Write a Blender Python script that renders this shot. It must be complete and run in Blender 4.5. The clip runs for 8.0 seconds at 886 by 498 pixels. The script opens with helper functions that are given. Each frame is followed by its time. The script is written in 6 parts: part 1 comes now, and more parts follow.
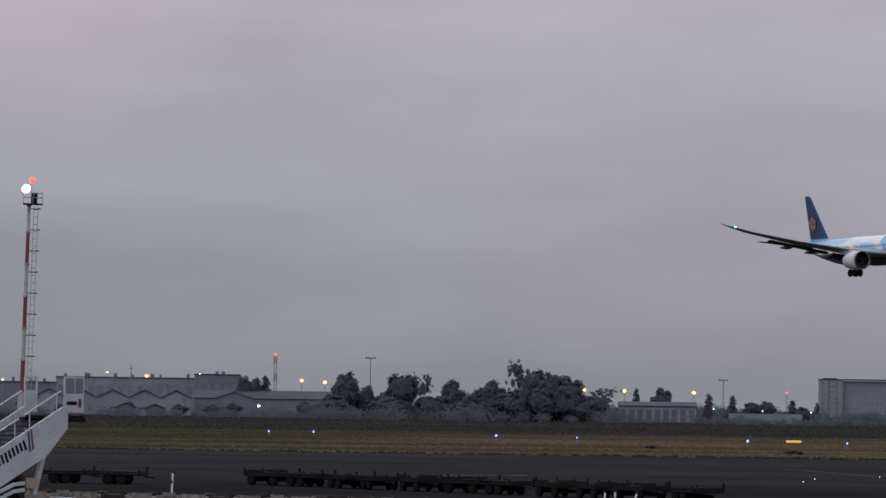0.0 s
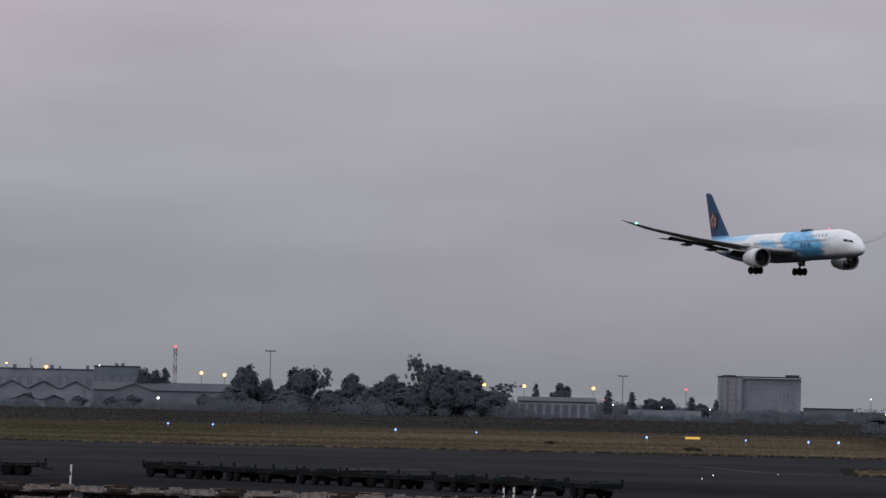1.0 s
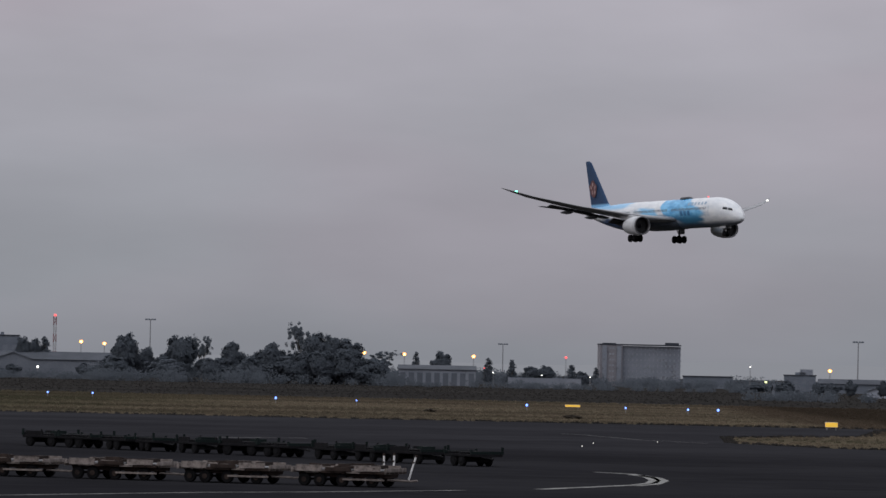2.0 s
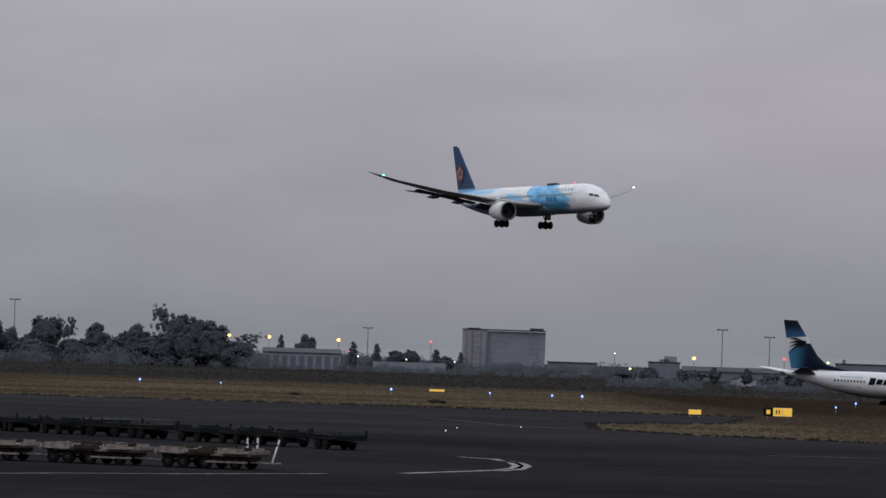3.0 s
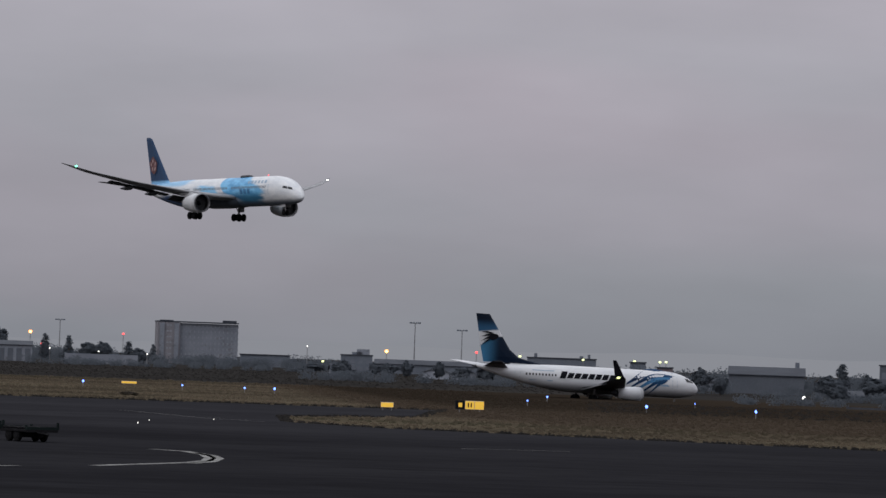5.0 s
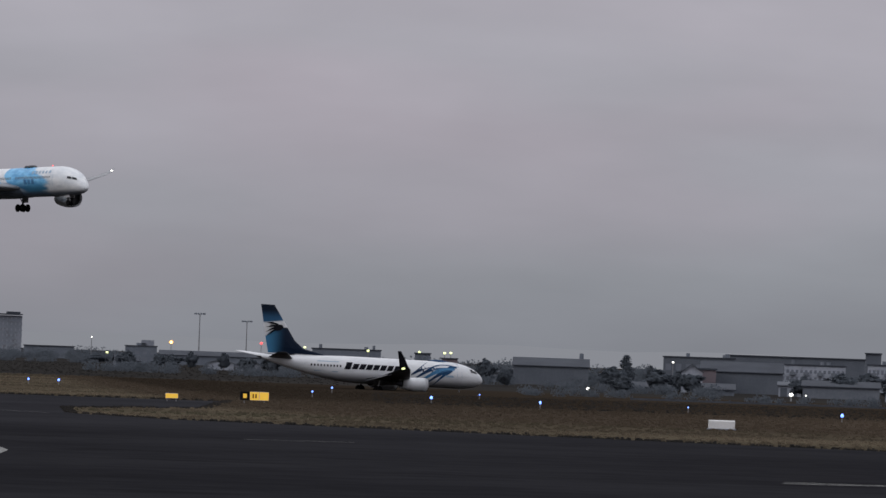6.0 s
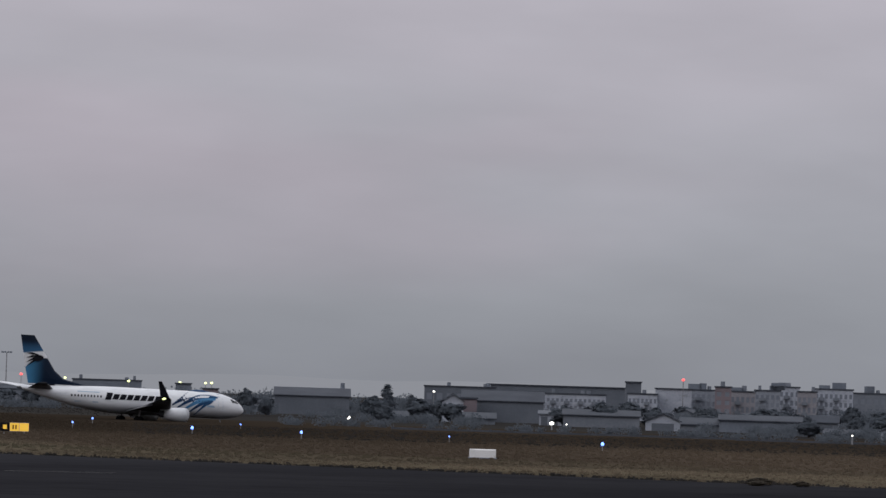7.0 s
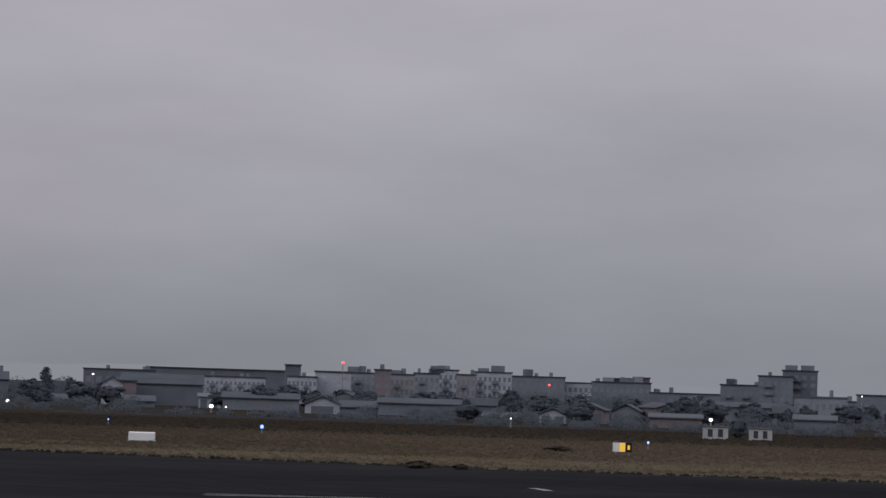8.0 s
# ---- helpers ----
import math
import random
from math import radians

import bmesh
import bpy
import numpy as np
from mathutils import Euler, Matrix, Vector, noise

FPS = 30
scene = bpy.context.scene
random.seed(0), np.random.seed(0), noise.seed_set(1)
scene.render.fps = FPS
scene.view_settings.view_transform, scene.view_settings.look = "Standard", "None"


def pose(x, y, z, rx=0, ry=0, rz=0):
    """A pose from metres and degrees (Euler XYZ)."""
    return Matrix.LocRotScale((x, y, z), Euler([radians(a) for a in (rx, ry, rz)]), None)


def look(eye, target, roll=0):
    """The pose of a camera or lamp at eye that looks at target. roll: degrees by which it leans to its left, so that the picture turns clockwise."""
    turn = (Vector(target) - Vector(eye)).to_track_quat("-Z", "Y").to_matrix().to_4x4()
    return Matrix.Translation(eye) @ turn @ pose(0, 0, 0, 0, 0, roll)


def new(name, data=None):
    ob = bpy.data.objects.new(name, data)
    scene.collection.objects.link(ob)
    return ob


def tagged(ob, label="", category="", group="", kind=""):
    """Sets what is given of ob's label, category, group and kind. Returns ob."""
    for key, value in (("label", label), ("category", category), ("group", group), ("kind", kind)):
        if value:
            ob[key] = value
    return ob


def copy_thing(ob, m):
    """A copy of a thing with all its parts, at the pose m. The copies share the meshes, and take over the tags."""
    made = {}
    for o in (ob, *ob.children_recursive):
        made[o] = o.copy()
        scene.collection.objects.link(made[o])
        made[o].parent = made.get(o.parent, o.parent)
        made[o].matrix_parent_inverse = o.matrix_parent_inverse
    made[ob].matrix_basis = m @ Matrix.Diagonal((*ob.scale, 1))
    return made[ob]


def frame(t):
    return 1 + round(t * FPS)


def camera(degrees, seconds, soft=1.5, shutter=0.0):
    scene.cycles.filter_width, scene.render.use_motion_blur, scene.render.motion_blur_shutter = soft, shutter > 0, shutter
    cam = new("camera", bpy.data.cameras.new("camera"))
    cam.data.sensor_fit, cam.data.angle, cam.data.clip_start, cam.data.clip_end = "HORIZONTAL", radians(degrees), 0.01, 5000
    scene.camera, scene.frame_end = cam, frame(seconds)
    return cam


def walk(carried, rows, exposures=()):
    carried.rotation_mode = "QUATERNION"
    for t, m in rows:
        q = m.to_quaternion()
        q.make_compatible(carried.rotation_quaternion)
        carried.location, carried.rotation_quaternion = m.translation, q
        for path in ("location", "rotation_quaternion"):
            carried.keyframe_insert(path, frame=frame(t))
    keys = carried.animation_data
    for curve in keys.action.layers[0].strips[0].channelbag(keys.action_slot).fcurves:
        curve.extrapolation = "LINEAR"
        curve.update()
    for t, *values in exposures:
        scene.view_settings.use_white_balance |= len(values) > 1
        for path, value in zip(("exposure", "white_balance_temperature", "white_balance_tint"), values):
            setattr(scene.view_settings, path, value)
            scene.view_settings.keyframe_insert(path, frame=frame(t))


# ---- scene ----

# ================= camera and its turn =================
EYE = (0.0, 0.0, 5.4)
cam = camera(11.19, 8.0, soft=1.5, shutter=0.0)


def aim(yaw, pitch, roll):
    """Pose of the standing camera: bearing to the right of +y, tilt up, lean (degrees)."""
    b, e = radians(yaw), radians(pitch)
    return look(EYE, (100 * math.sin(b) * math.cos(e), 100 * math.cos(b) * math.cos(e), EYE[2] + 100 * math.sin(e)), roll)


TURNS = [
    (0.0, -5.2705, 1.9328, 0.789),
    (0.5, -4.6471, 1.9429, 1.135),
    (1.0, -4.0156, 1.8800, 1.279),
    (1.5, -3.3088, 1.7106, 1.315),
    (2.8, -1.1096, 1.3283, 1.515),
    (3.0, -0.7858, 1.3490, 1.810),
    (3.5, -0.0000, 1.4002, 2.051),
    (4.0, 0.8128, 1.4005, 2.245),
    (4.5, 1.8973, 1.4245, 2.325),
    (4.7, 2.3762, 1.4092, 2.182),
    (5.8, 5.2174, 1.3427, 2.003),
    (6.0, 5.8276, 1.3647, 2.017),
    (6.5, 7.3900, 1.7137, 1.859),
    (7.0, 8.8452, 1.8391, 1.798),
    (7.5, 10.7952, 1.7510, 1.755),
    (8.0, 13.1574, 1.7570, 1.832),
]
walk(cam, [(t, aim(a, b, c)) for t, a, b, c in TURNS], exposures=[
    (0.0, 0.03), (1.0, 0.05), (1.5, 0.0), (3.0, 0.0), (4.5, 0.0), (6.0, -0.03), (6.5, 0.05), (7.0, 0.08), (7.5, 0.03), (8.0, -0.02)])

# ================= sky and light =================
world = bpy.data.worlds.new("dusk_sky")
scene.world = world
world.use_nodes = True


class Nodes:
    """Short way to write shader nodes."""

    def __init__(self, tree):
        self.t = tree

    def add(self, kind, **props):
        n = self.t.nodes.new(kind)
        for k, v in props.items():
            n.inputs[k].default_value = v
        return n

    def put(self, socket, value):
        if isinstance(value, (int, float)):
            socket.default_value = value
        elif isinstance(value, tuple):
            socket.default_value = (*value, 1.0)[:4] if len(socket.default_value) == 4 else value
        else:
            self.t.links.new(value, socket)

    def math(self, op, a, b=0.0, clamp=False):
        n = self.t.nodes.new("ShaderNodeMath")
        n.operation, n.use_clamp = op, clamp
        self.put(n.inputs[0], a)
        self.put(n.inputs[1], b)
        return n.outputs[0]

    def step(self, v, lo, hi):
        """0 below lo, 1 above hi."""
        n = self.t.nodes.new("ShaderNodeMapRange")
        n.interpolation_type = "SMOOTHSTEP"
        self.put(n.inputs["Value"], v)
        n.inputs["From Min"].default_value, n.inputs["From Max"].default_value = lo, hi
        return n.outputs[0]

    def mix(self, f, a, b):
        n = self.t.nodes.new("ShaderNodeMix")
        n.data_type = "RGBA"
        self.put(n.inputs[0], f)
        self.put(n.inputs[6], a)
        self.put(n.inputs[7], b)
        return n.outputs[2]

    def noise(self, vec, scale, detail=3.0, rough=0.55):
        n = self.t.nodes.new("ShaderNodeTexNoise")
        n.inputs["Scale"].default_value, n.inputs["Detail"].default_value = scale, detail
        n.inputs["Roughness"].default_value = rough
        if vec is not None:
            self.t.links.new(vec, n.inputs["Vector"])
        return n.outputs["Fac"]

    def scaled(self, vec, s):
        n = self.t.nodes.new("ShaderNodeMapping")
        n.inputs["Scale"].default_value = s
        self.t.links.new(vec, n.inputs["Vector"])
        return n.outputs[0]

    def ramp(self, v, stops):
        n = self.t.nodes.new("ShaderNodeValToRGB")
        e = n.color_ramp.elements
        for i, (p, col) in enumerate(stops):
            s = e[i] if i < 2 else e.new(p)
            s.position, s.color = p, (*col, 1.0)
        self.t.links.new(v, n.inputs[0])
        return n.outputs[0]


SUN_EL, SUN_AZ = 27.0, 232.0  # degrees above the horizon; bearing clockwise from +y
w = Nodes(world.node_tree)
world.node_tree.nodes.clear()
tc = w.add("ShaderNodeTexCoord").outputs["Generated"]
sep = w.add("ShaderNodeSeparateXYZ")
w.put(sep.inputs[0], tc)
cloud = w.noise(w.scaled(tc, (13.0, 13.0, 46.0)), 1.0, 4.0, 0.5)
broad = w.noise(w.scaled(tc, (5.0, 5.0, 17.0)), 1.0, 2.0, 0.5)
height = w.math("ADD", sep.outputs[2], w.math("MULTIPLY", w.math("SUBTRACT", broad, 0.5), 0.035))
grad = w.ramp(w.math("ADD", height, 0.0, True), [
    (0.0, (0.236, 0.243, 0.268)), (0.018, (0.272, 0.279, 0.304)), (0.045, (0.338, 0.336, 0.369)), (0.085, (0.425, 0.398, 0.440)),
    (0.14, (0.49, 0.465, 0.505)), (0.45, (0.80, 0.80, 0.84)), (1.0, (1.25, 1.27, 1.32))])
shade = w.math("ADD", 0.82, w.math("MULTIPLY", cloud, 0.36))
pink = w.mix(w.math("MULTIPLY", w.step(broad, 0.48, 0.66), 0.5), (0.985, 1.0, 1.02), (1.085, 0.985, 1.03))
veil = w.add("ShaderNodeMix")
veil.data_type, veil.blend_type = "RGBA", "MULTIPLY"
w.put(veil.inputs[0], 1.0)
w.put(veil.inputs[6], grad)
w.put(veil.inputs[7], pink)
dim = w.add("ShaderNodeVectorMath")
dim.operation = "SCALE"
w.put(dim.inputs[0], veil.outputs[2])
w.put(dim.inputs["Scale"], shade)
overcast = w.add("ShaderNodeBackground", Strength=1.0)
w.put(overcast.inputs["Color"], dim.outputs[0])
sky = w.add("ShaderNodeTexSky")
sky.sky_type, sky.sun_disc, sky.dust_density = "NISHITA", False, 4.0
sky.sun_elevation, sky.sun_rotation = radians(SUN_EL), radians(SUN_AZ)
clear = w.add("ShaderNodeBackground", Strength=0.004)
w.put(clear.inputs["Color"], sky.outputs[0])
both = w.add("ShaderNodeAddShader")
w.put(both.inputs[0], overcast.outputs[0])
w.put(both.inputs[1], clear.outputs[0])
out = w.add("ShaderNodeOutputWorld")
w.put(out.inputs[0], both.outputs[0])

sun = new("sun", bpy.data.lights.new("sun", "SUN"))
sun.data.energy, sun.data.angle, sun.data.color = 0.42, radians(25), (1.0, 0.96, 0.93)
sa, se = radians(SUN_AZ), radians(SUN_EL)
sun.matrix_world = look((300 * math.sin(sa) * math.cos(se), 300 * math.cos(sa) * math.cos(se), 300 * math.sin(se)), (0, 0, 0))


# ================= materials =================
def blank(name):
    m = bpy.data.materials.new(name)
    m.use_nodes = True
    n = Nodes(m.node_tree)
    return m, n, m.node_tree.nodes["Principled BSDF"]


def surf(name, a, b, rough=0.8, scale=0.5, metal=0.0, bump=0.0, vary=0.0, stain=None, stretch=(1, 1, 1), gloss=0.3):
    """Two colours mixed by a broad and a fine noise at real size, with optional relief, stains and a change from piece to piece."""
    m, n, p = blank(name)
    co = n.scaled(n.add("ShaderNodeTexCoord").outputs["Object"], stretch)
    big, fine = n.noise(co, scale, 3.0), n.noise(co, scale * 14.0, 4.0, 0.65)
    f = n.math("ADD", n.math("MULTIPLY", big, 0.6), n.math("MULTIPLY", fine, 0.4))
    f = n.step(f, 0.34, 0.66)
    if vary:
        r = n.add("ShaderNodeObjectInfo").outputs["Random"]
        f = n.math("ADD", n.math("MULTIPLY", f, 1.0 - vary), n.math("MULTIPLY", r, vary), True)
    col = n.mix(f, a, b)
    if stain:
        col = n.mix(n.math("MULTIPLY", n.step(n.noise(co, scale * 3.1, 5.0, 0.7), 0.52, 0.72), 0.75), col, stain)
    n.put(p.inputs["Base Color"], col)
    n.put(p.inputs["Roughness"], n.math("ADD", rough - 0.06, n.math("MULTIPLY", fine, 0.12)))
    p.inputs["Metallic"].default_value = metal
    p.inputs["Specular IOR Level"].default_value = gloss
    if bump:
        bn = n.add("ShaderNodeBump", Distance=bump)
        bn.inputs["Strength"].default_value = 0.6
        n.put(bn.inputs["Height"], fine)
        n.put(p.inputs["Normal"], bn.outputs[0])
    return m


def glow(name, colour, strength):
    m, n, p = blank(name)
    p.inputs["Base Color"].default_value = (*colour, 1)
    p.inputs["Emission Color"].default_value = (*colour, 1)
    p.inputs["Emission Strength"].default_value = strength
    return m


M = {}
M["asphalt"] = surf("asphalt", (0.019, 0.019, 0.022), (0.031, 0.031, 0.035), 0.9, 0.03, bump=0.004, stain=(0.016, 0.016, 0.018), stretch=(0.6, 1, 1), gloss=0.0)
def sheen_falloff(m):
    """Weaker grazing sheen on the near apron, put in as darker colour, with an uneven border to the taxiway."""
    n = Nodes(m.node_tree)
    p = m.node_tree.nodes["Principled BSDF"]
    old = p.inputs["Base Color"].links[0].from_socket
    co = n.add("ShaderNodeTexCoord").outputs["Object"]
    sp = n.add("ShaderNodeSeparateXYZ")
    n.put(sp.inputs[0], co)
    y = n.math("ADD", sp.outputs[1], n.math("MULTIPLY", n.noise(co, 0.02, 3.0), 60.0))
    dark = n.add("ShaderNodeVectorMath")
    dark.operation = "SCALE"
    n.put(dark.inputs[0], old)
    dark.inputs["Scale"].default_value = 0.74
    n.put(p.inputs["Base Color"], n.mix(n.step(y, 290.0, 390.0), dark.outputs[0], old))


sheen_falloff(M["asphalt"])
M["soil"] = surf("scrub_soil", (0.021, 0.020, 0.020), (0.034, 0.032, 0.030), 1.0, 0.02, stretch=(0.4, 1, 1), gloss=0.0)


def thin(m, n, p, colour):
    """A leaf or blade thin enough for half of its light to pass through it."""
    tl, mx = n.add("ShaderNodeBsdfTranslucent"), n.add("ShaderNodeMixShader")
    n.put(tl.inputs["Color"], colour)
    n.put(p.inputs["Base Color"], colour)
    n.put(mx.inputs[0], 0.5)
    n.put(mx.inputs[1], p.outputs[0])
    n.put(mx.inputs[2], tl.outputs[0])
    n.put(m.node_tree.nodes["Material Output"].inputs["Surface"], mx.outputs[0])


def zoned(n, light, brown):
    """Bleached grass along the asphalt's edge, giving way to browner growth further in."""
    co = n.add("ShaderNodeTexCoord").outputs["Object"]
    sp = n.add("ShaderNodeSeparateXYZ")
    n.put(sp.inputs[0], co)
    x, y = sp.outputs[0], sp.outputs[1]
    right = n.math("MULTIPLY", n.math("ADD", n.math("ADD", y, n.math("MULTIPLY", x, 0.2)), -309.0), 0.85)
    left = n.math("MULTIPLY", n.math("ADD", y, -456.0), 0.16)
    u = n.math("ADD", left, n.math("MULTIPLY", n.step(x, 10.0, 34.0), n.math("SUBTRACT", right, left)))
    u = n.math("ADD", u, n.math("MULTIPLY", n.noise(n.scaled(co, (0.4, 1, 1)), 0.03, 4.0), 90.0))
    near = n.add("ShaderNodeVectorMath")
    near.operation = "SCALE"
    n.put(near.inputs[0], brown)
    near.inputs["Scale"].default_value = 0.78
    brown = n.mix(n.step(x, 60.0, 105.0), near.outputs[0], brown)
    green = n.add("ShaderNodeVectorMath")
    green.operation = "MULTIPLY"
    n.put(green.inputs[0], light)
    green.inputs[1].default_value = (0.66, 0.72, 0.66)
    patchy = n.math("ADD", x, n.math("MULTIPLY", n.math("SUBTRACT", n.noise(co, 0.03, 3.0), 0.5), 70.0))
    light = n.mix(n.step(patchy, -88.0, -42.0), green.outputs[0], light)
    far = n.add("ShaderNodeVectorMath")
    far.operation = "SCALE"
    n.put(far.inputs[0], brown)
    far.inputs["Scale"].default_value = 0.56
    brown = n.mix(n.step(u, 175.0, 265.0), brown, far.outputs[0])
    return n.mix(n.step(u, 64.0, 135.0), light, brown)


M["verge"] = surf("dry_verge", (0.046, 0.039, 0.028), (0.092, 0.076, 0.053), 1.0, 0.035, stretch=(0.4, 1, 1), gloss=0.0)
vn, vp = Nodes(M["verge"].node_tree), M["verge"].node_tree.nodes["Principled BSDF"]
vn.put(vp.inputs["Base Color"], zoned(vn, vp.inputs["Base Color"].links[0].from_socket, (0.058, 0.045, 0.034)))


def grass(name, a, b, c, inner=None):
    m, n, p = blank(name)
    co = n.scaled(n.add("ShaderNodeTexCoord").outputs["Object"], (0.4, 1, 1))
    r = n.add("ShaderNodeNewGeometry").outputs["Random Per Island"]
    col = n.mix(n.step(n.noise(co, 0.035, 3.0), 0.36, 0.64), a, b)
    col = n.mix(n.math("MULTIPLY", r, 0.25), col, c)
    if inner:
        col = n.mix(n.math("MULTIPLY", n.step(n.noise(co, 0.021, 2.0), 0.54, 0.66), 0.6), col, (0.062, 0.064, 0.040))
        col = zoned(n, col, n.mix(n.math("MULTIPLY", r, 0.5), inner, c))
    thin(m, n, p, col)
    p.inputs["Roughness"].default_value = 1.0
    p.inputs["Specular IOR Level"].default_value = 0.1
    return m


M["dry_grass"] = grass("dry_grass", (0.100, 0.083, 0.060), (0.190, 0.156, 0.113), (0.128, 0.104, 0.077), (0.114, 0.087, 0.064))
M["scrub"] = grass("dark_scrub", (0.031, 0.030, 0.029), (0.049, 0.045, 0.042), (0.040, 0.037, 0.035))


def leaves(name, a, b):
    m, n, p = blank(name)
    r = n.add("ShaderNodeNewGeometry").outputs["Random Per Island"]
    thin(m, n, p, n.mix(r, a, b))
    p.inputs["Roughness"].default_value = 0.8
    p.inputs["Specular IOR Level"].default_value = 0.2
    return m


# tree and bush leaves carry the blue-grey haze of distance in their colour
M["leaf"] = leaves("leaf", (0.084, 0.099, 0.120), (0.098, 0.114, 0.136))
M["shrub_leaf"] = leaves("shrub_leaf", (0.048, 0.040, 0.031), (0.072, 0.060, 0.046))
M["hazed_bush_leaf"] = leaves("hazed_bush_leaf", (0.094, 0.109, 0.129), (0.109, 0.125, 0.147))
M["hazed_leaf_pale"] = leaves("hazed_leaf_pale", (0.102, 0.120, 0.142), (0.138, 0.158, 0.182))
M["bark"] = surf("bark", (0.06, 0.052, 0.045), (0.12, 0.105, 0.09), 0.95, 2.0, bump=0.02)
M["line"] = surf("worn_line_paint", (0.09, 0.09, 0.09), (0.27, 0.27, 0.26), 0.9, 0.7, stain=(0.035, 0.035, 0.037), gloss=0.05)
# walls, roofs and panes of the town: distance haze tinted into the colours
M["concrete"] = surf("hazed_weathered_concrete", (0.148, 0.165, 0.200), (0.210, 0.228, 0.266), 0.9, 0.12, stain=(0.08, 0.083, 0.092))
M["plaster"] = surf("hazed_pale_plaster", (0.231, 0.254, 0.302), (0.325, 0.346, 0.398), 0.9, 0.12, stain=(0.11, 0.117, 0.13))
M["render_pink"] = surf("hazed_pinkish_render", (0.165, 0.165, 0.186), (0.218, 0.213, 0.236), 0.9, 0.12, stain=(0.105, 0.106, 0.122))
M["brick"] = surf("hazed_red_brick", (0.135, 0.115, 0.130), (0.175, 0.144, 0.160), 0.92, 0.15)
M["dark_wall"] = surf("hazed_dark_cladding", (0.100, 0.116, 0.146), (0.139, 0.159, 0.192), 0.8, 0.15)
M["slate_wall"] = surf("hazed_slate_cladding", (0.078, 0.089, 0.110), (0.104, 0.117, 0.141), 0.85, 0.15)
M["grey_wall"] = surf("hazed_grey_cladding", (0.105, 0.119, 0.145), (0.151, 0.166, 0.195), 0.85, 0.12)
M["roof_dark"] = surf("hazed_dark_sheet_roof", (0.029, 0.034, 0.046), (0.045, 0.052, 0.066), 0.9, 0.2)
M["roof_grey"] = surf("hazed_grey_sheet_roof", (0.040, 0.047, 0.059), (0.061, 0.068, 0.084), 0.9, 0.2, stain=(0.05, 0.053, 0.06))
M["roof_pale"] = surf("hazed_pale_sheet_roof", (0.066, 0.075, 0.092), (0.094, 0.104, 0.122), 0.85, 0.2, stain=(0.06, 0.066, 0.076))
M["pane"] = surf("hazed_dim_glass", (0.103, 0.117, 0.147), (0.152, 0.170, 0.205), 0.6, 0.4, vary=0.5)
# panes lifted close to the wall tone, as haze would flatten them
M["pane_pale"] = surf("hazed_pale_window", (0.195, 0.207, 0.239), (0.250, 0.262, 0.293), 0.6, 0.4, vary=0.5)
M["steel"] = surf("galvanised_steel", (0.22, 0.22, 0.23), (0.32, 0.32, 0.33), 0.55, 1.0, metal=0.4)
# far masts made paler in colour for the haze before them
M["pole_grey"] = surf("hazed_grey_mast_paint", (0.15, 0.155, 0.17), (0.2, 0.205, 0.22), 0.7, 0.5)
M["red_paint"] = surf("faded_red_paint", (0.115, 0.030, 0.036), (0.175, 0.050, 0.052), 0.7, 0.6)
M["white_paint"] = surf("dull_white_paint", (0.55, 0.55, 0.56), (0.72, 0.72, 0.72), 0.55, 0.5, stain=(0.40, 0.39, 0.38))
M["stair_white"] = surf("greyed_white_stair_paint", (0.33, 0.35, 0.39), (0.42, 0.44, 0.48), 0.6, 0.6, stain=(0.25, 0.26, 0.28))
M["beige_box"] = surf("dusty_beige_paint", (0.24, 0.20, 0.15), (0.33, 0.28, 0.21), 0.8, 1.5, stain=(0.12, 0.10, 0.08))
M["mast_white"] = surf("weathered_mast_white", (0.26, 0.265, 0.28), (0.38, 0.38, 0.39), 0.7, 0.6, stain=(0.2, 0.19, 0.19))
M["old_white"] = surf("scuffed_white_paint", (0.045, 0.038, 0.036), (0.26, 0.225, 0.21), 0.8, 3.4, stain=(0.016, 0.012, 0.012), vary=0.25)
M["rust"] = surf("rusty_steel", (0.018, 0.014, 0.013), (0.045, 0.033, 0.029), 0.9, 1.5, gloss=0.1)
M["dark_green"] = surf("dark_green_dolly_paint", (0.004, 0.008, 0.008), (0.010, 0.016, 0.016), 0.8, 1.0, vary=0.3, gloss=0.1)
M["dark_steel"] = surf("dark_dolly_steel", (0.004, 0.004, 0.005), (0.011, 0.011, 0.013), 0.8, 1.2, vary=0.3, gloss=0.1)
M["rubber"] = surf("black_rubber", (0.004, 0.004, 0.005), (0.008, 0.008, 0.009), 0.95, 3.0, gloss=0.1)
M["black"] = surf("black_print", (0.006, 0.007, 0.010), (0.012, 0.012, 0.016), 0.8, 1.0, gloss=0.05)
M["dark_glass"] = surf("cockpit_glass", (0.010, 0.012, 0.016), (0.02, 0.022, 0.028), 0.12, 1.0)
M["yellow_sign"] = glow("lit_yellow_sign", (1.0, 0.60, 0.07), 0.29)
# dimmer orange for the glare halo round the sodium bulbs
M["orange"] = glow("sodium_glare_halo", (1.0, 0.37, 0.09), 1.25)
M["sodium_bulb"] = glow("sodium_bulb", (1.0, 0.55, 0.16), 7.0)
M["lamp_white"] = glow("white_flood_lamp", (1.0, 0.98, 0.90), 3.0)
M["lamp_lime"] = glow("lime_white_lamp", (0.90, 1.0, 0.45), 1.5)
M["lamp_red"] = glow("red_obstruction_lamp", (1.0, 0.10, 0.10), 1.6)
M["lamp_blue"] = glow("blue_taxiway_lamp", (0.16, 0.30, 1.0), 3.0)
M["lamp_green"] = glow("green_navigation_lamp", (0.1, 1.0, 0.45), 8.0)
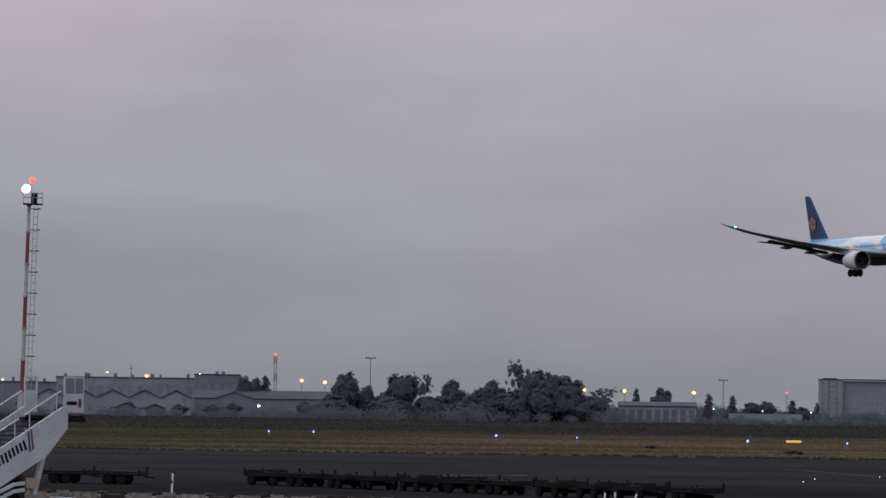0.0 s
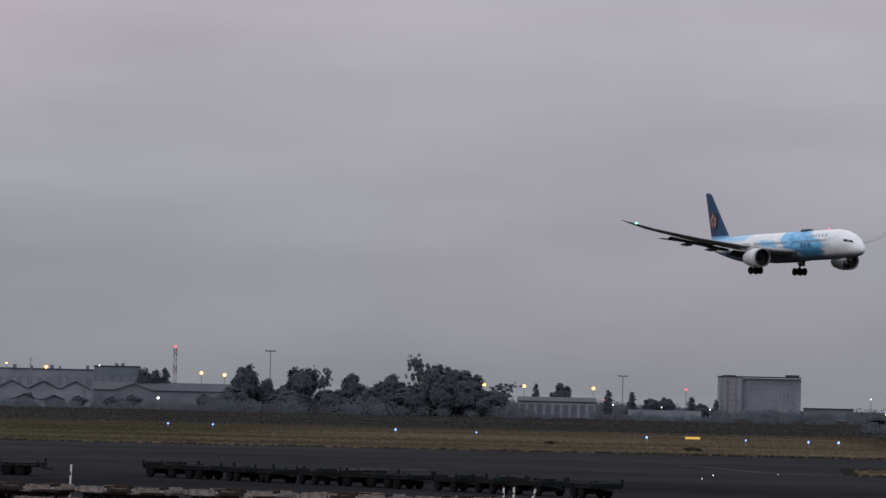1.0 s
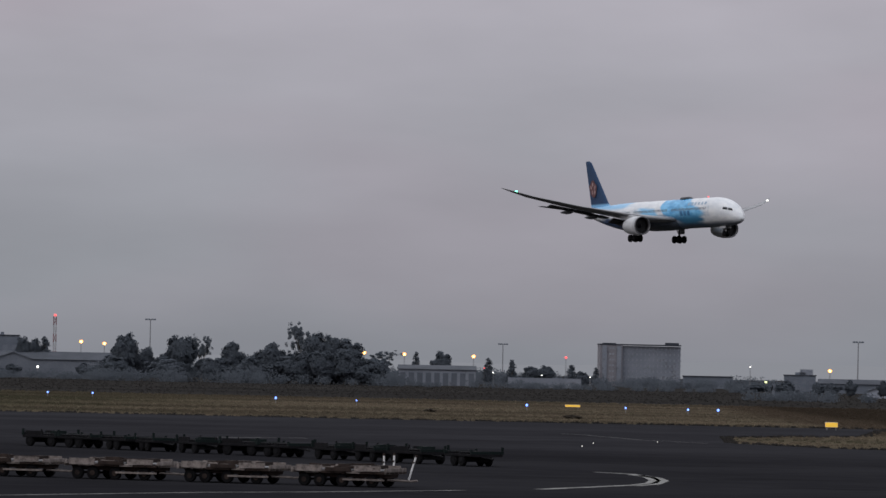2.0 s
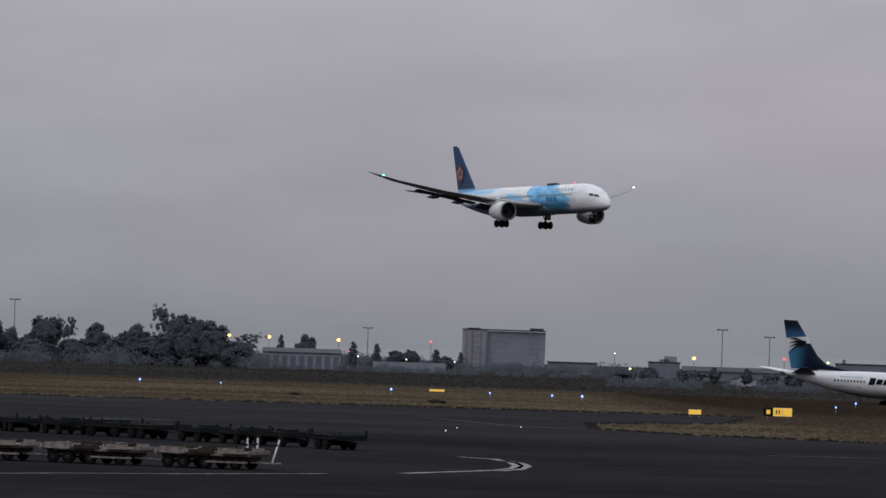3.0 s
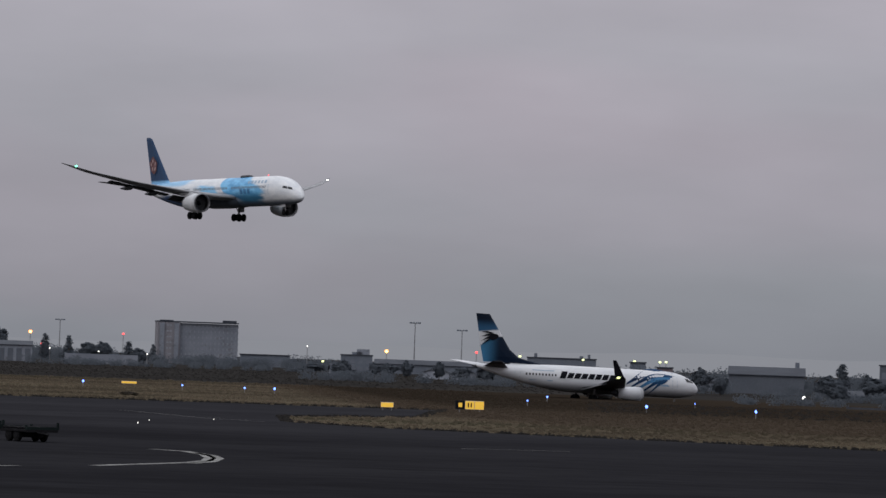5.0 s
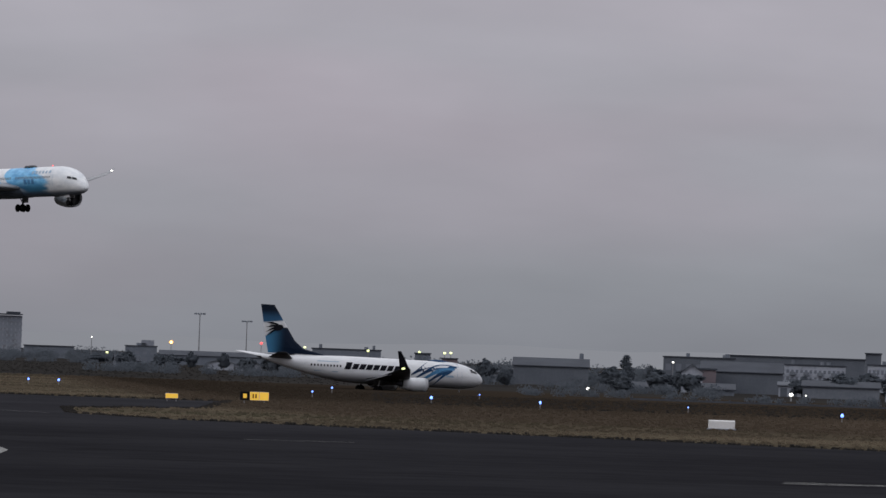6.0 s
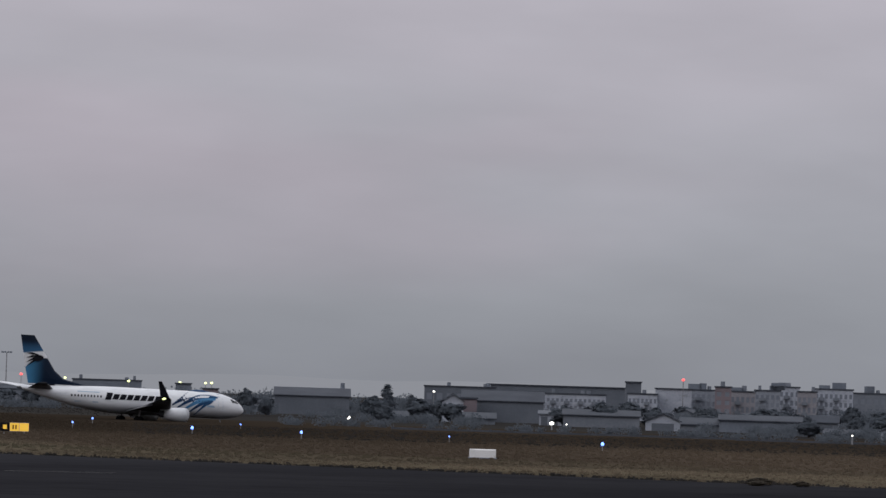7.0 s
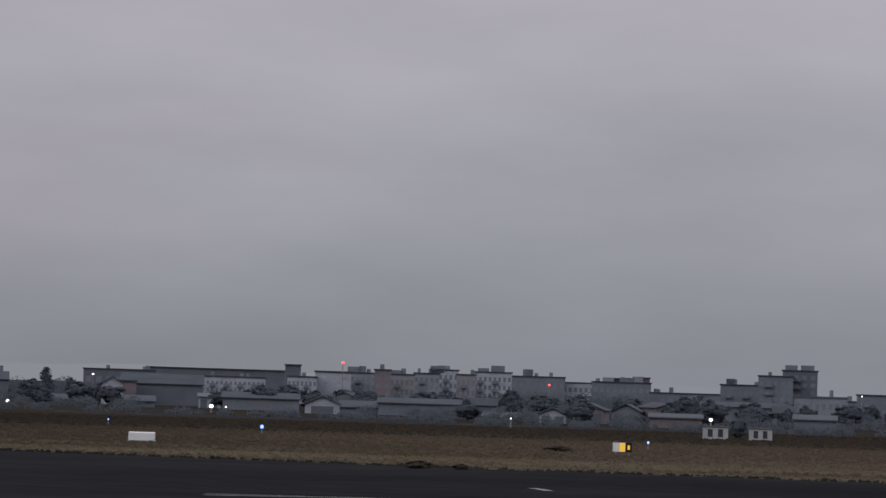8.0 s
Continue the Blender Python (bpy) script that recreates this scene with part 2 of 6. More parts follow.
M["landing"] = glow("landing_lamp", (1.0, 0.93, 0.66), 4.0)


# ================= mesh helpers =================
def empty(name, m=None, label="", category="", group="", kind=""):
    ob = new(name)
    if m is not None:
        ob.matrix_world = m
    return tagged(ob, label, category, group, kind)


def part(name, bm, material, parent=None, label="", smooth=False):
    """Links a bmesh as one mesh object under a thing or a part."""
    me = bpy.data.meshes.new(name)
    bm.to_mesh(me)
    bm.free()
    me.materials.append(material)
    if smooth:
        me.shade_smooth()
    ob = new(name, me)
    if parent is not None:
        ob.parent = parent
    if label:
        tagged(ob, label)
    return ob


def raw(name, verts, faces, material, parent=None, label="", smooth=False):
    me = bpy.data.meshes.new(name)
    me.from_pydata(verts, [], faces)
    me.materials.append(material)
    if smooth:
        me.shade_smooth()
    ob = new(name, me)
    if parent is not None:
        ob.parent = parent
    if label:
        tagged(ob, label)
    return ob


def box(bm, x0, x1, y0, y1, z0, z1, m=None):
    vs = [bm.verts.new((x, y, z)) for z in (z0, z1) for x, y in ((x0, y0), (x1, y0), (x1, y1), (x0, y1))]
    if m is not None:
        for v in vs:
            v.co = m @ v.co
    for f in ((3, 2, 1, 0), (4, 5, 6, 7), (0, 1, 5, 4), (1, 2, 6, 5), (2, 3, 7, 6), (3, 0, 4, 7)):
        bm.faces.new([vs[i] for i in f])
    return bm


def rod(bm, a, b, r0, r1=None, n=8, caps=True):
    """A round bar from a to b."""
    a, b = Vector(a), Vector(b)
    r1 = r0 if r1 is None else r1
    q = (b - a).to_track_quat("Z", "Y")
    ring = [[bm.verts.new(c + q @ Vector((r * math.cos(2 * math.pi * i / n), r * math.sin(2 * math.pi * i / n), 0))) for i in range(n)] for c, r in ((a, r0), (b, r1))]
    for i in range(n):
        bm.faces.new((ring[0][i], ring[0][(i + 1) % n], ring[1][(i + 1) % n], ring[1][i]))
    if caps:
        bm.faces.new(ring[0][::-1])
        bm.faces.new(ring[1])
    return bm


def lathe(bm, prof, axis_m, n=24):
    """Turns (along, radius) pairs round the local x axis of axis_m."""
    rings = []
    for s, r in prof:
        rings.append([bm.verts.new(axis_m @ Vector((s, r * math.cos(2 * math.pi * i / n), r * math.sin(2 * math.pi * i / n)))) for i in range(n)])
    for a, b in zip(rings, rings[1:]):
        for i in range(n):
            bm.faces.new((a[i], b[i], b[(i + 1) % n], a[(i + 1) % n]))
    return bm


def loft(bm, rings, close=True):
    vs = [[bm.verts.new(p) for p in r] for r in rings]
    n = len(vs[0])
    for a, b in zip(vs, vs[1:]):
        for i in range(n):
            bm.faces.new((a[i], a[(i + 1) % n], b[(i + 1) % n], b[i]))
    if close:
        bm.faces.new(vs[0][::-1])
        bm.faces.new(vs[-1])
    bmesh.ops.recalc_face_normals(bm, faces=bm.faces)
    return bm


def B():
    return bmesh.new()


def T(x, y, z):
    return Matrix.Translation((x, y, z))


def polar(bearing, dist):
    """Point on the ground at a bearing (degrees right of +y) and distance from the viewing spot."""
    b = radians(bearing)
    return dist * math.sin(b), dist * math.cos(b)


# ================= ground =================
# the ridge emits its hazy tone, close to the sky's, instead of being lit
M["far_ridge"] = glow("far_ridge_haze_glow", (0.200, 0.208, 0.232), 1.19)
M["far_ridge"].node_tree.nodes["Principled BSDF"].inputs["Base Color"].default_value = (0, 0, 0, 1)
rv, rf_ = [], []
for i in range(121):
    b = -30 + 0.75 * i
    hgt = 13 + 5 * noise.noise((b * 0.35, 0.0, 0.0)) + 3 * noise.noise((b * 1.3, 4.0, 0.0)) + 5 * max(0.0, 1 - abs(b - 7.0) / 8.0)
    rv += [(*polar(b, 4300), 0.0), (*polar(b, 4300), hgt), (*polar(b, 4600), hgt * 0.3)]
    if i:
        k = 3 * i
        rf_ += [(k - 3, k, k + 1, k - 2), (k - 2, k + 1, k + 2, k - 1)]
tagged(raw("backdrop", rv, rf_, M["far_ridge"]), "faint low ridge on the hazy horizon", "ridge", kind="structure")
def smooth01(a, b, v):
    f = max(0.0, min(1.0, (v - a) / (b - a)))
    return f * f * (3 - 2 * f)


def lie(x, y):
    """Height of the airfield: flat, with one shallow hollow across the far taxiway."""
    return -0.95 * smooth01(35, 88, x) * (1 - smooth01(125, 210, x)) * smooth01(620, 672, y) * (1 - smooth01(725, 790, y))


gx = [-9000.0, -600.0, 0.0] + [20.0 + 8 * i for i in range(28)] + [600.0, 9000.0]
gy = [-3000.0, 0.0, 400.0] + [600.0 + 8 * i for i in range(27)] + [1200.0, 9000.0]
ground = raw("ground", [(x, y, lie(x, y)) for y in gy for x in gx], [(j * len(gx) + i, j * len(gx) + i + 1, (j + 1) * len(gx) + i + 1, (j + 1) * len(gx) + i) for j in range(len(gy) - 1) for i in range(len(gx) - 1)], M["soil"], smooth=True)
tagged(ground, "flat dark scrubby airfield ground reaching the horizon", "ground", kind="structure")

apron = B()
edge = [(-700, -80), (420, -80), (420, 236), (150, 272), (98, 285), (68, 297), (32, 324), (14, 338), (7.5, 352), (7.5, 380), (14, 394), (20, 402), (26, 465), (-700, 456)]
apron.faces.new([apron.verts.new((x, y, 0.03)) for x, y in edge])
tagged(part("apron", apron, M["asphalt"]), "dark worn asphalt apron with faded markings", "apron", kind="structure")

verge = B()
vedge = [(-500, 456.5), (26, 465.5), (20, 402), (14, 394), (7.5, 380), (7.5, 352), (14, 338), (32, 324), (68, 297), (98, 285), (150, 272), (420, 236), (420, 640), (200, 690), (60, 760), (-500, 800)]
verge.faces.new([verge.verts.new((x, y, 0.015)) for x, y in reversed(vedge)])
tagged(part("grass_verge", verge, M["verge"]), "verge of dry ochre grass beside the asphalt", "grass verge", kind="structure")


def inside(x, y, poly):
    hit = False
    for (ax, ay), (bx, by) in zip(poly, poly[1:] + poly[:1]):
        if (ay > y) != (by > y) and x < (bx - ax) * (y - ay) / (by - ay) + ax:
            hit = not hit
    return hit


def tufts(name, label, spots, size, material, seed):
    """Clumps of bent blades, one mesh."""
    rnd = random.Random(seed)
    vs, fs = [], []
    for x, y in spots:
        s = size * rnd.uniform(0.55, 1.35)
        for k in range(5):
            a = rnd.uniform(0, math.pi)
            wd = s * rnd.uniform(0.3, 1.3)
            dx, dy = math.cos(a) * wd, 0.6 * math.sin(a) * wd
            ox, oy = x + rnd.uniform(-s, s), y + rnd.uniform(-s, s)
            lean, hgt = rnd.uniform(-0.5, 0.5) * s, s * rnd.uniform(0.5, 1.1)
            i = len(vs)
            g0 = lie(ox, oy)
            vs += [(ox - dx, oy - dy, g0), (ox + dx, oy + dy, g0), (ox + dx * 0.5 + lean, oy + dy * 0.5, g0 + hgt), (ox - dx * 0.4 + lean, oy - dy * 0.4, g0 + hgt * rnd.uniform(0.6, 1.0))]
            fs.append((i, i + 1, i + 2, i + 3))
    ob = raw(name, vs, fs, material)
    return tagged(ob, label, "grass", kind="stuff")


rnd = random.Random(4)
spots = []
while len(spots) < 52000:
    x = rnd.uniform(-130, 200)
    y = rnd.uniform(265, 790)
    if inside(x, y, vedge):
        spots.append((x, y))
# a darker, taller fringe along the asphalt's edge, its shadow line put into the colour
fringe = []
for (ax, ay), (bx, by) in zip(vedge[:10], vedge[1:11]):
    n = int(math.hypot(bx - ax, by - ay) * 5)
    for i in range(n):
        f = rnd.random()
        x, y = ax + (bx - ax) * f, ay + (by - ay) * f
        if -130 < x < 200:
            fringe.append((x + rnd.uniform(-0.3, 0.3), y + abs(rnd.gauss(0.3, 0.9))))
tufts("edge_grass", "tussocks coloured dark as the shadow line along the asphalt's edge", fringe, 0.17, M["scrub"], 7)
tufts("dry_grass", "dry ochre grass tufts along the taxiway verge", spots, 0.17, M["dry_grass"], 5)
spots = []
for i in range(22000):
    b, d = rnd.uniform(-12, 21), 770 + 550 * rnd.random() ** 0.8
    if b > 5:
        d = min(d, 500 + 170 * rnd.random())
    spots.append(polar(b, d))
tufts("scrub", "dark brown-green scrub over the far airfield", spots, 0.15, M["scrub"], 6)


# ================= aircraft =================
def livery_wide():
    """White nose, sky-blue swirls over the middle, navy rear underside."""
    m, n, p = blank("white_and_blue_livery")
    co = n.add("ShaderNodeTexCoord").outputs["Object"]
    s = n.add("ShaderNodeSeparateXYZ")
    n.put(s.inputs[0], co)
    x, z = s.outputs[0], s.outputs[2]
    swirl = n.math("SUBTRACT", n.noise(n.scaled(co, (0.16, 0.3, 0.45)), 1.0, 2.0, 0.5), 0.5)
    wisp = n.math("SUBTRACT", n.noise(n.scaled(co, (0.22, 0.3, 1.5)), 1.0, 3.0, 0.6), 0.5)
    # front of the blue: a feathered tip low on the side, drawn back towards the roof
    lift = n.math("MAXIMUM", n.math("ADD", z, 0.5), 0.0)
    drop = n.math("MAXIMUM", n.math("SUBTRACT", -0.5, z), 0.0)
    tip = n.math("ADD", x, n.math("ADD", n.math("MULTIPLY", lift, 2.8), n.math("MULTIPLY", drop, 0.9)))
    tip = n.math("ADD", tip, n.math("MULTIPLY", wisp, 7.0))
    back = n.math("ADD", n.math("ADD", x, n.math("MULTIPLY", z, 0.74)), n.math("MULTIPLY", swirl, 2.0))
    blue = n.math("MULTIPLY", n.step(back, -25.7, -25.2), n.math("SUBTRACT", 1.0, n.step(tip, -10.6, -8.2)))
    tone = n.mix(n.step(n.noise(n.scaled(co, (0.35, 0.5, 1.1)), 1.0, 3.0), 0.4, 0.62), (0.075, 0.30, 0.56), (0.17, 0.47, 0.74))
    # the blue deepens downwards: shade of the hull's underside put into the colour
    tone = n.mix(n.math("SUBTRACT", 1.0, n.step(z, -1.9, -0.2)), tone, (0.04, 0.17, 0.30))
    white = n.mix(n.step(n.noise(n.scaled(co, (0.5, 1.0, 1.4)), 0.8, 5.0, 0.7), 0.35, 0.7), (0.56, 0.59, 0.63), (0.72, 0.735, 0.75))
    # paler blue plume behind the white feather, and a white streak across the lower blue
    plume = n.math("MULTIPLY", n.step(n.math("ADD", x, n.math("MULTIPLY", wisp, 9.0)), -36.5, -33.0), n.math("SUBTRACT", 1.0, n.step(back, -28.2, -27.1)))
    plume = n.math("MULTIPLY", plume, n.math("SUBTRACT", 1.0, n.step(n.math("ADD", z, n.math("MULTIPLY", swirl, 1.6)), 0.7, 1.3)))
    white = n.mix(n.math("MULTIPLY", plume, 0.9), white, (0.17, 0.46, 0.72))
    streak = n.math("ABSOLUTE", n.math("ADD", n.math("ADD", z, 0.9), n.math("MULTIPLY", n.math("ADD", x, 24.6), 0.24)))
    streak = n.math("MULTIPLY", n.math("SUBTRACT", 1.0, n.step(streak, 0.16, 0.5)), n.math("SUBTRACT", 1.0, n.step(x, -20.5, -17.5)))
    streak = n.math("MULTIPLY", streak, n.step(x, -26.0, -25.0))
    tone = n.mix(n.math("MULTIPLY", streak, 0.8), tone, (0.55, 0.60, 0.64))
    col = n.mix(blue, white, tone)
    pale = n.math("MULTIPLY", n.math("SUBTRACT", 1.0, n.step(n.math("ADD", x, n.math("MULTIPLY", swirl, 16.0)), -42.0, -37.0)), n.step(z, 0.7, 1.5))
    col = n.mix(n.math("MULTIPLY", pale, 0.9), col, (0.20, 0.45, 0.70))
    low = n.math("SUBTRACT", 1.0, n.step(n.math("ADD", z, n.math("MULTIPLY", swirl, 2.6)), -1.5, -0.6))
    rear = n.math("SUBTRACT", 1.0, n.step(x, -26.0, -15.0))
    col = n.mix(n.math("MULTIPLY", low, rear), col, (0.035, 0.07, 0.16))
    # underside shade painted along the belly
    belly_shade = n.math("SUBTRACT", 1.0, n.step(z, -2.9, -2.1))
    col = n.mix(n.math("MULTIPLY", belly_shade, 0.9), col, (0.07, 0.10, 0.15))
    n.put(p.inputs["Base Color"], col)
    p.inputs["Roughness"].default_value = 0.38
    p.inputs["Specular IOR Level"].default_value = 0.35
    return m


def livery_fin_navy():
    m, n, p = blank("navy_fin_paint")
    co = n.add("ShaderNodeTexCoord").outputs["Object"]
    s = n.add("ShaderNodeSeparateXYZ")
    n.put(s.inputs[0], co)
    base = n.mix(n.noise(co, 0.7, 3.0), (0.016, 0.043, 0.100), (0.024, 0.058, 0.128))
    n.put(p.inputs["Base Color"], n.mix(n.math("SUBTRACT", 1.0, n.step(s.outputs[2], 2.2, 2.7)), base, (0.20, 0.42, 0.66)))
    p.inputs["Specular IOR Level"].default_value = 0.15
    p.inputs["Roughness"].default_value = 0.4
    return m


def livery_fin_eye():
    """Navy tip, white band, blue sweep below."""
    m, n, p = blank("white_and_blue_fin_paint")
    co = n.add("ShaderNodeTexCoord").outputs["Object"]
    s = n.add("ShaderNodeSeparateXYZ")
    n.put(s.inputs[0], co)
    x, z = s.outputs[0], s.outputs[2]
    top = n.mix(n.step(z, 10.1, 11.8), (0.025, 0.085, 0.17), (0.004, 0.010, 0.022))
    dx = n.math("MULTIPLY", n.math("MINIMUM", n.math("ADD", x, 35.0), 0.0), 1.0 / 3.75)
    dz = n.math("MULTIPLY", n.math("ADD", z, -5.2), 1.0 / 3.9)
    arc = n.math("ADD", n.math("MULTIPLY", dx, dx), n.math("MULTIPLY", dz, dz))
    low = n.mix(n.step(x, -37.9, -34.6), (0.045, 0.17, 0.31), (0.004, 0.011, 0.027))
    col = n.mix(n.step(arc, 0.96, 1.06), low, (0.60, 0.61, 0.63))
    col = n.mix(n.step(n.math("SUBTRACT", z, n.math("MULTIPLY", n.math("ADD", x, 37.5), 0.12)), 9.7, 10.0), col, top)
    n.put(p.inputs["Base Color"], col)
    p.inputs["Roughness"].default_value = 0.45
    p.inputs["Specular IOR Level"].default_value = 0.12
    return m


def hull_white():
    m, n, p = blank("dulled_white_hull_paint")
    co = n.add("ShaderNodeTexCoord").outputs["Object"]
    s = n.add("ShaderNodeSeparateXYZ")
    n.put(s.inputs[0], co)
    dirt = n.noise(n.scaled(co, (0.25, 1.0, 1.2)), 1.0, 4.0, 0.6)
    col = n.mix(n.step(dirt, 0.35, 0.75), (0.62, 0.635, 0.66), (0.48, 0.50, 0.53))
    # blends to dark grey towards the bottom, with a wavering edge
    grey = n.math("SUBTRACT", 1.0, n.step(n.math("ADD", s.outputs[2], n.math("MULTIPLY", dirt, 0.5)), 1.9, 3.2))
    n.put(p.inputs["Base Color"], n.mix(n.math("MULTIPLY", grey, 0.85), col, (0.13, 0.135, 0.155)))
    p.inputs["Roughness"].default_value = 0.4
    return m


M["livery_wide"] = livery_wide()
M["fin_navy"] = livery_fin_navy()
M["fin_eye"] = livery_fin_eye()
M["hull"] = hull_white()
M["wing_grey"] = surf("wing_grey_paint", (0.20, 0.21, 0.225), (0.26, 0.265, 0.28), 0.5, 0.4)
# blue-grey kept dark to hold the shade under the belly
M["fairing"] = surf("shaded_blue_grey_belly_paint", (0.05, 0.065, 0.09), (0.08, 0.095, 0.12), 0.5, 0.4)
M["wing_dark"] = surf("dark_flap_paint", (0.022, 0.024, 0.03), (0.04, 0.042, 0.05), 0.55, 0.5)
M["nacelle"] = surf("white_nacelle_paint", (0.44, 0.46, 0.49), (0.55, 0.56, 0.58), 0.4, 0.5)
M["lip"] = surf("bare_inlet_lip", (0.10, 0.10, 0.11), (0.17, 0.17, 0.18), 0.4, 1.0, metal=0.5)
M["intake"] = surf("dark_fan", (0.006, 0.006, 0.007), (0.016, 0.016, 0.018), 0.6, 2.0)
M["emblem_pale"] = surf("pale_pink_emblem", (0.28, 0.19, 0.19), (0.40, 0.29, 0.29), 0.6, 1.6, gloss=0.1)
M["emblem_red"] = surf("dull_red_emblem", (0.10, 0.05, 0.06), (0.18, 0.10, 0.10), 0.6, 1.6, gloss=0.1)
M["deco_blue"] = surf("deep_blue_print", (0.008, 0.022, 0.06), (0.018, 0.075, 0.17), 0.6, 0.35, gloss=0.1)
M["figure_blue"] = surf("mid_blue_print", (0.03, 0.13, 0.27), (0.05, 0.18, 0.34), 0.5, 1.0)
M["cabin_pane"] = surf("cabin_window_glass", (0.07, 0.09, 0.12), (0.13, 0.16, 0.19), 0.4, 0.3)
M["print_grey"] = surf("grey_blue_print", (0.22, 0.32, 0.43), (0.30, 0.40, 0.50), 0.5, 1.0)


class Hull:
    """A round fuselage along -x from its nose at x = 0; half width and height, axis height by station."""

    def __init__(self, length, rw, rh, nose, tail, zc, droop, lift, end, p=2.3, e=1.7):
        self.p, self.e = p, e
        self.L, self.rw, self.rh, self.n, self.t, self.zc, self.d, self.up, self.end = length, rw, rh, nose, tail, zc, droop, lift, end

    def at(self, s):
        """Station s behind the nose: scale of the section and height of its axis."""
        k, z = 1.0, self.zc
        if s < self.n:
            q = 1 - s / self.n
            k = max(1e-3, 1 - q ** self.p) ** 0.58
            z = self.zc - self.d * q ** self.e
        if s > self.t:
            q = (s - self.t) / (self.L - self.t)
            k = 1 - (1 - self.end) * q ** 1.55
            z = self.zc + self.up * self.rh * (1 - k)
        return k, z

    def point(self, s, a, out=0.0):
        """Point at station s and angle a (0: right side, 90: top)."""
        k, z = self.at(s)
        return (-s, -(self.rw * k + out) * math.cos(radians(a)), z + (self.rh * k + out) * math.sin(radians(a)))

    def on_side(self, s, z, side=-1, out=0.015):
        """Point on the skin at a height z."""
        k, zc = self.at(s)
        q = max(-1, min(1, (z - zc) / (self.rh * k)))
        y = (self.rw * k) * math.sqrt(max(0, 1 - q * q)) + out
        return (-s, side * y, z)

    def mesh(self, n=36, rows=84):
        ss = [self.L * (0.5 - 0.5 * math.cos(math.pi * (i / rows) ** 1.15)) for i in range(rows + 1)]
        return loft(B(), [[self.point(s, 360 * i / n) for i in range(n)] for s in ss])

    def patch(self, bm, s0, s1, z0, z1, side=-1, cuts=1, out=0.02, lean=0.0):
        """A painted field on the skin between two stations and heights; lean slides its top aft."""
        rows = max(1, cuts)
        grid = [[bm.verts.new(self.on_side(s + lean * j / rows, z0 + (z1 - z0) * j / rows, side, out)) for s in (s0, s1)] for j in range(rows + 1)]
        for a, b in zip(grid, grid[1:]):
            bm.faces.new((a[0], a[1], b[1], b[0]))
        return bm

    def band(self, bm, pts, wd, side=-1, out=0.02):
        """A stripe on the skin along (station, height) points, tapering at the ends."""
        rows = []
        for i, (s, z) in enumerate(pts):
            f = i / (len(pts) - 1)
            h = wd * (0.25 + 0.75 * math.sin(math.pi * min(1, f * 0.9 + 0.08)))
            rows.append([bm.verts.new(self.on_side(s, z + e * h / 2, side, out)) for e in (-1, 1)])
        for a, b in zip(rows, rows[1:]):
            bm.faces.new((a[0], b[0], b[1], a[1]))
        return bm


FOIL = [(0.0, 0.0), (0.03, 0.45), (0.12, 0.85), (0.35, 1.0), (0.65, 0.62), (1.0, 0.05), (1.0, -0.05), (0.65, -0.38), (0.35, -0.6), (0.12, -0.6), (0.03, -0.36)]


def wing(stations, side=1, upright=False):
    """Lofts an aerofoil through (span, leading edge x, chord, height, thickness)."""
    rings = []
    for y, xl, ch, z, th in stations:
        if upright:
            rings.append([(xl - c * ch, side * 0 + t * th / 2, z) for c, t in FOIL[:6] + [(c, -t) for c, t in FOIL[4:0:-1]]])
        else:
            rings.append([(xl - c * ch, side * y, z + t * th / 2) for c, t in FOIL])
    return loft(B(), rings)


def flap(stations, side, drop, gap, length, name, parent, material):
    """A lowered flap behind the trailing edge between two wing stations."""
    rings = []
    for y, xl, ch, z, th in stations:
        x0 = xl - ch + gap
        rings.append([(x0, side * y, z - 0.05), (x0 - length * 0.5, side * y, z - 0.02 - drop * 0.35), (x0 - length, side * y, z - drop), (x0 - length * 0.5, side * y, z - 0.22 - drop * 0.45), (x0 + 0.1, side * y, z - 0.28)])
    return part(name, loft(B(), rings), material, parent)


def wheel(name, c, r, wd, parent, hub="steel"):
    bm = B()
    m = T(*c) @ pose(0, 0, 0, 0, 0, 90)
    lathe(bm, [(-wd / 2, 0.01), (-wd / 2, r * 0.55), (-wd / 2, r * 0.86), (-wd * 0.32, r), (wd * 0.32, r), (wd / 2, r * 0.86), (wd / 2, r * 0.55), (wd / 2, 0.01)], m, 18)
    w_ob = part(name, bm, M["rubber"], parent)
    bm = B()
    lathe(bm, [(-wd / 2 - 0.02, 0.01), (-wd / 2 - 0.02, r * 0.42), (wd / 2 + 0.02, r * 0.42), (wd / 2 + 0.02, 0.01)], m, 10)
    part("hub", bm, M[hub], w_ob)
    return w_ob


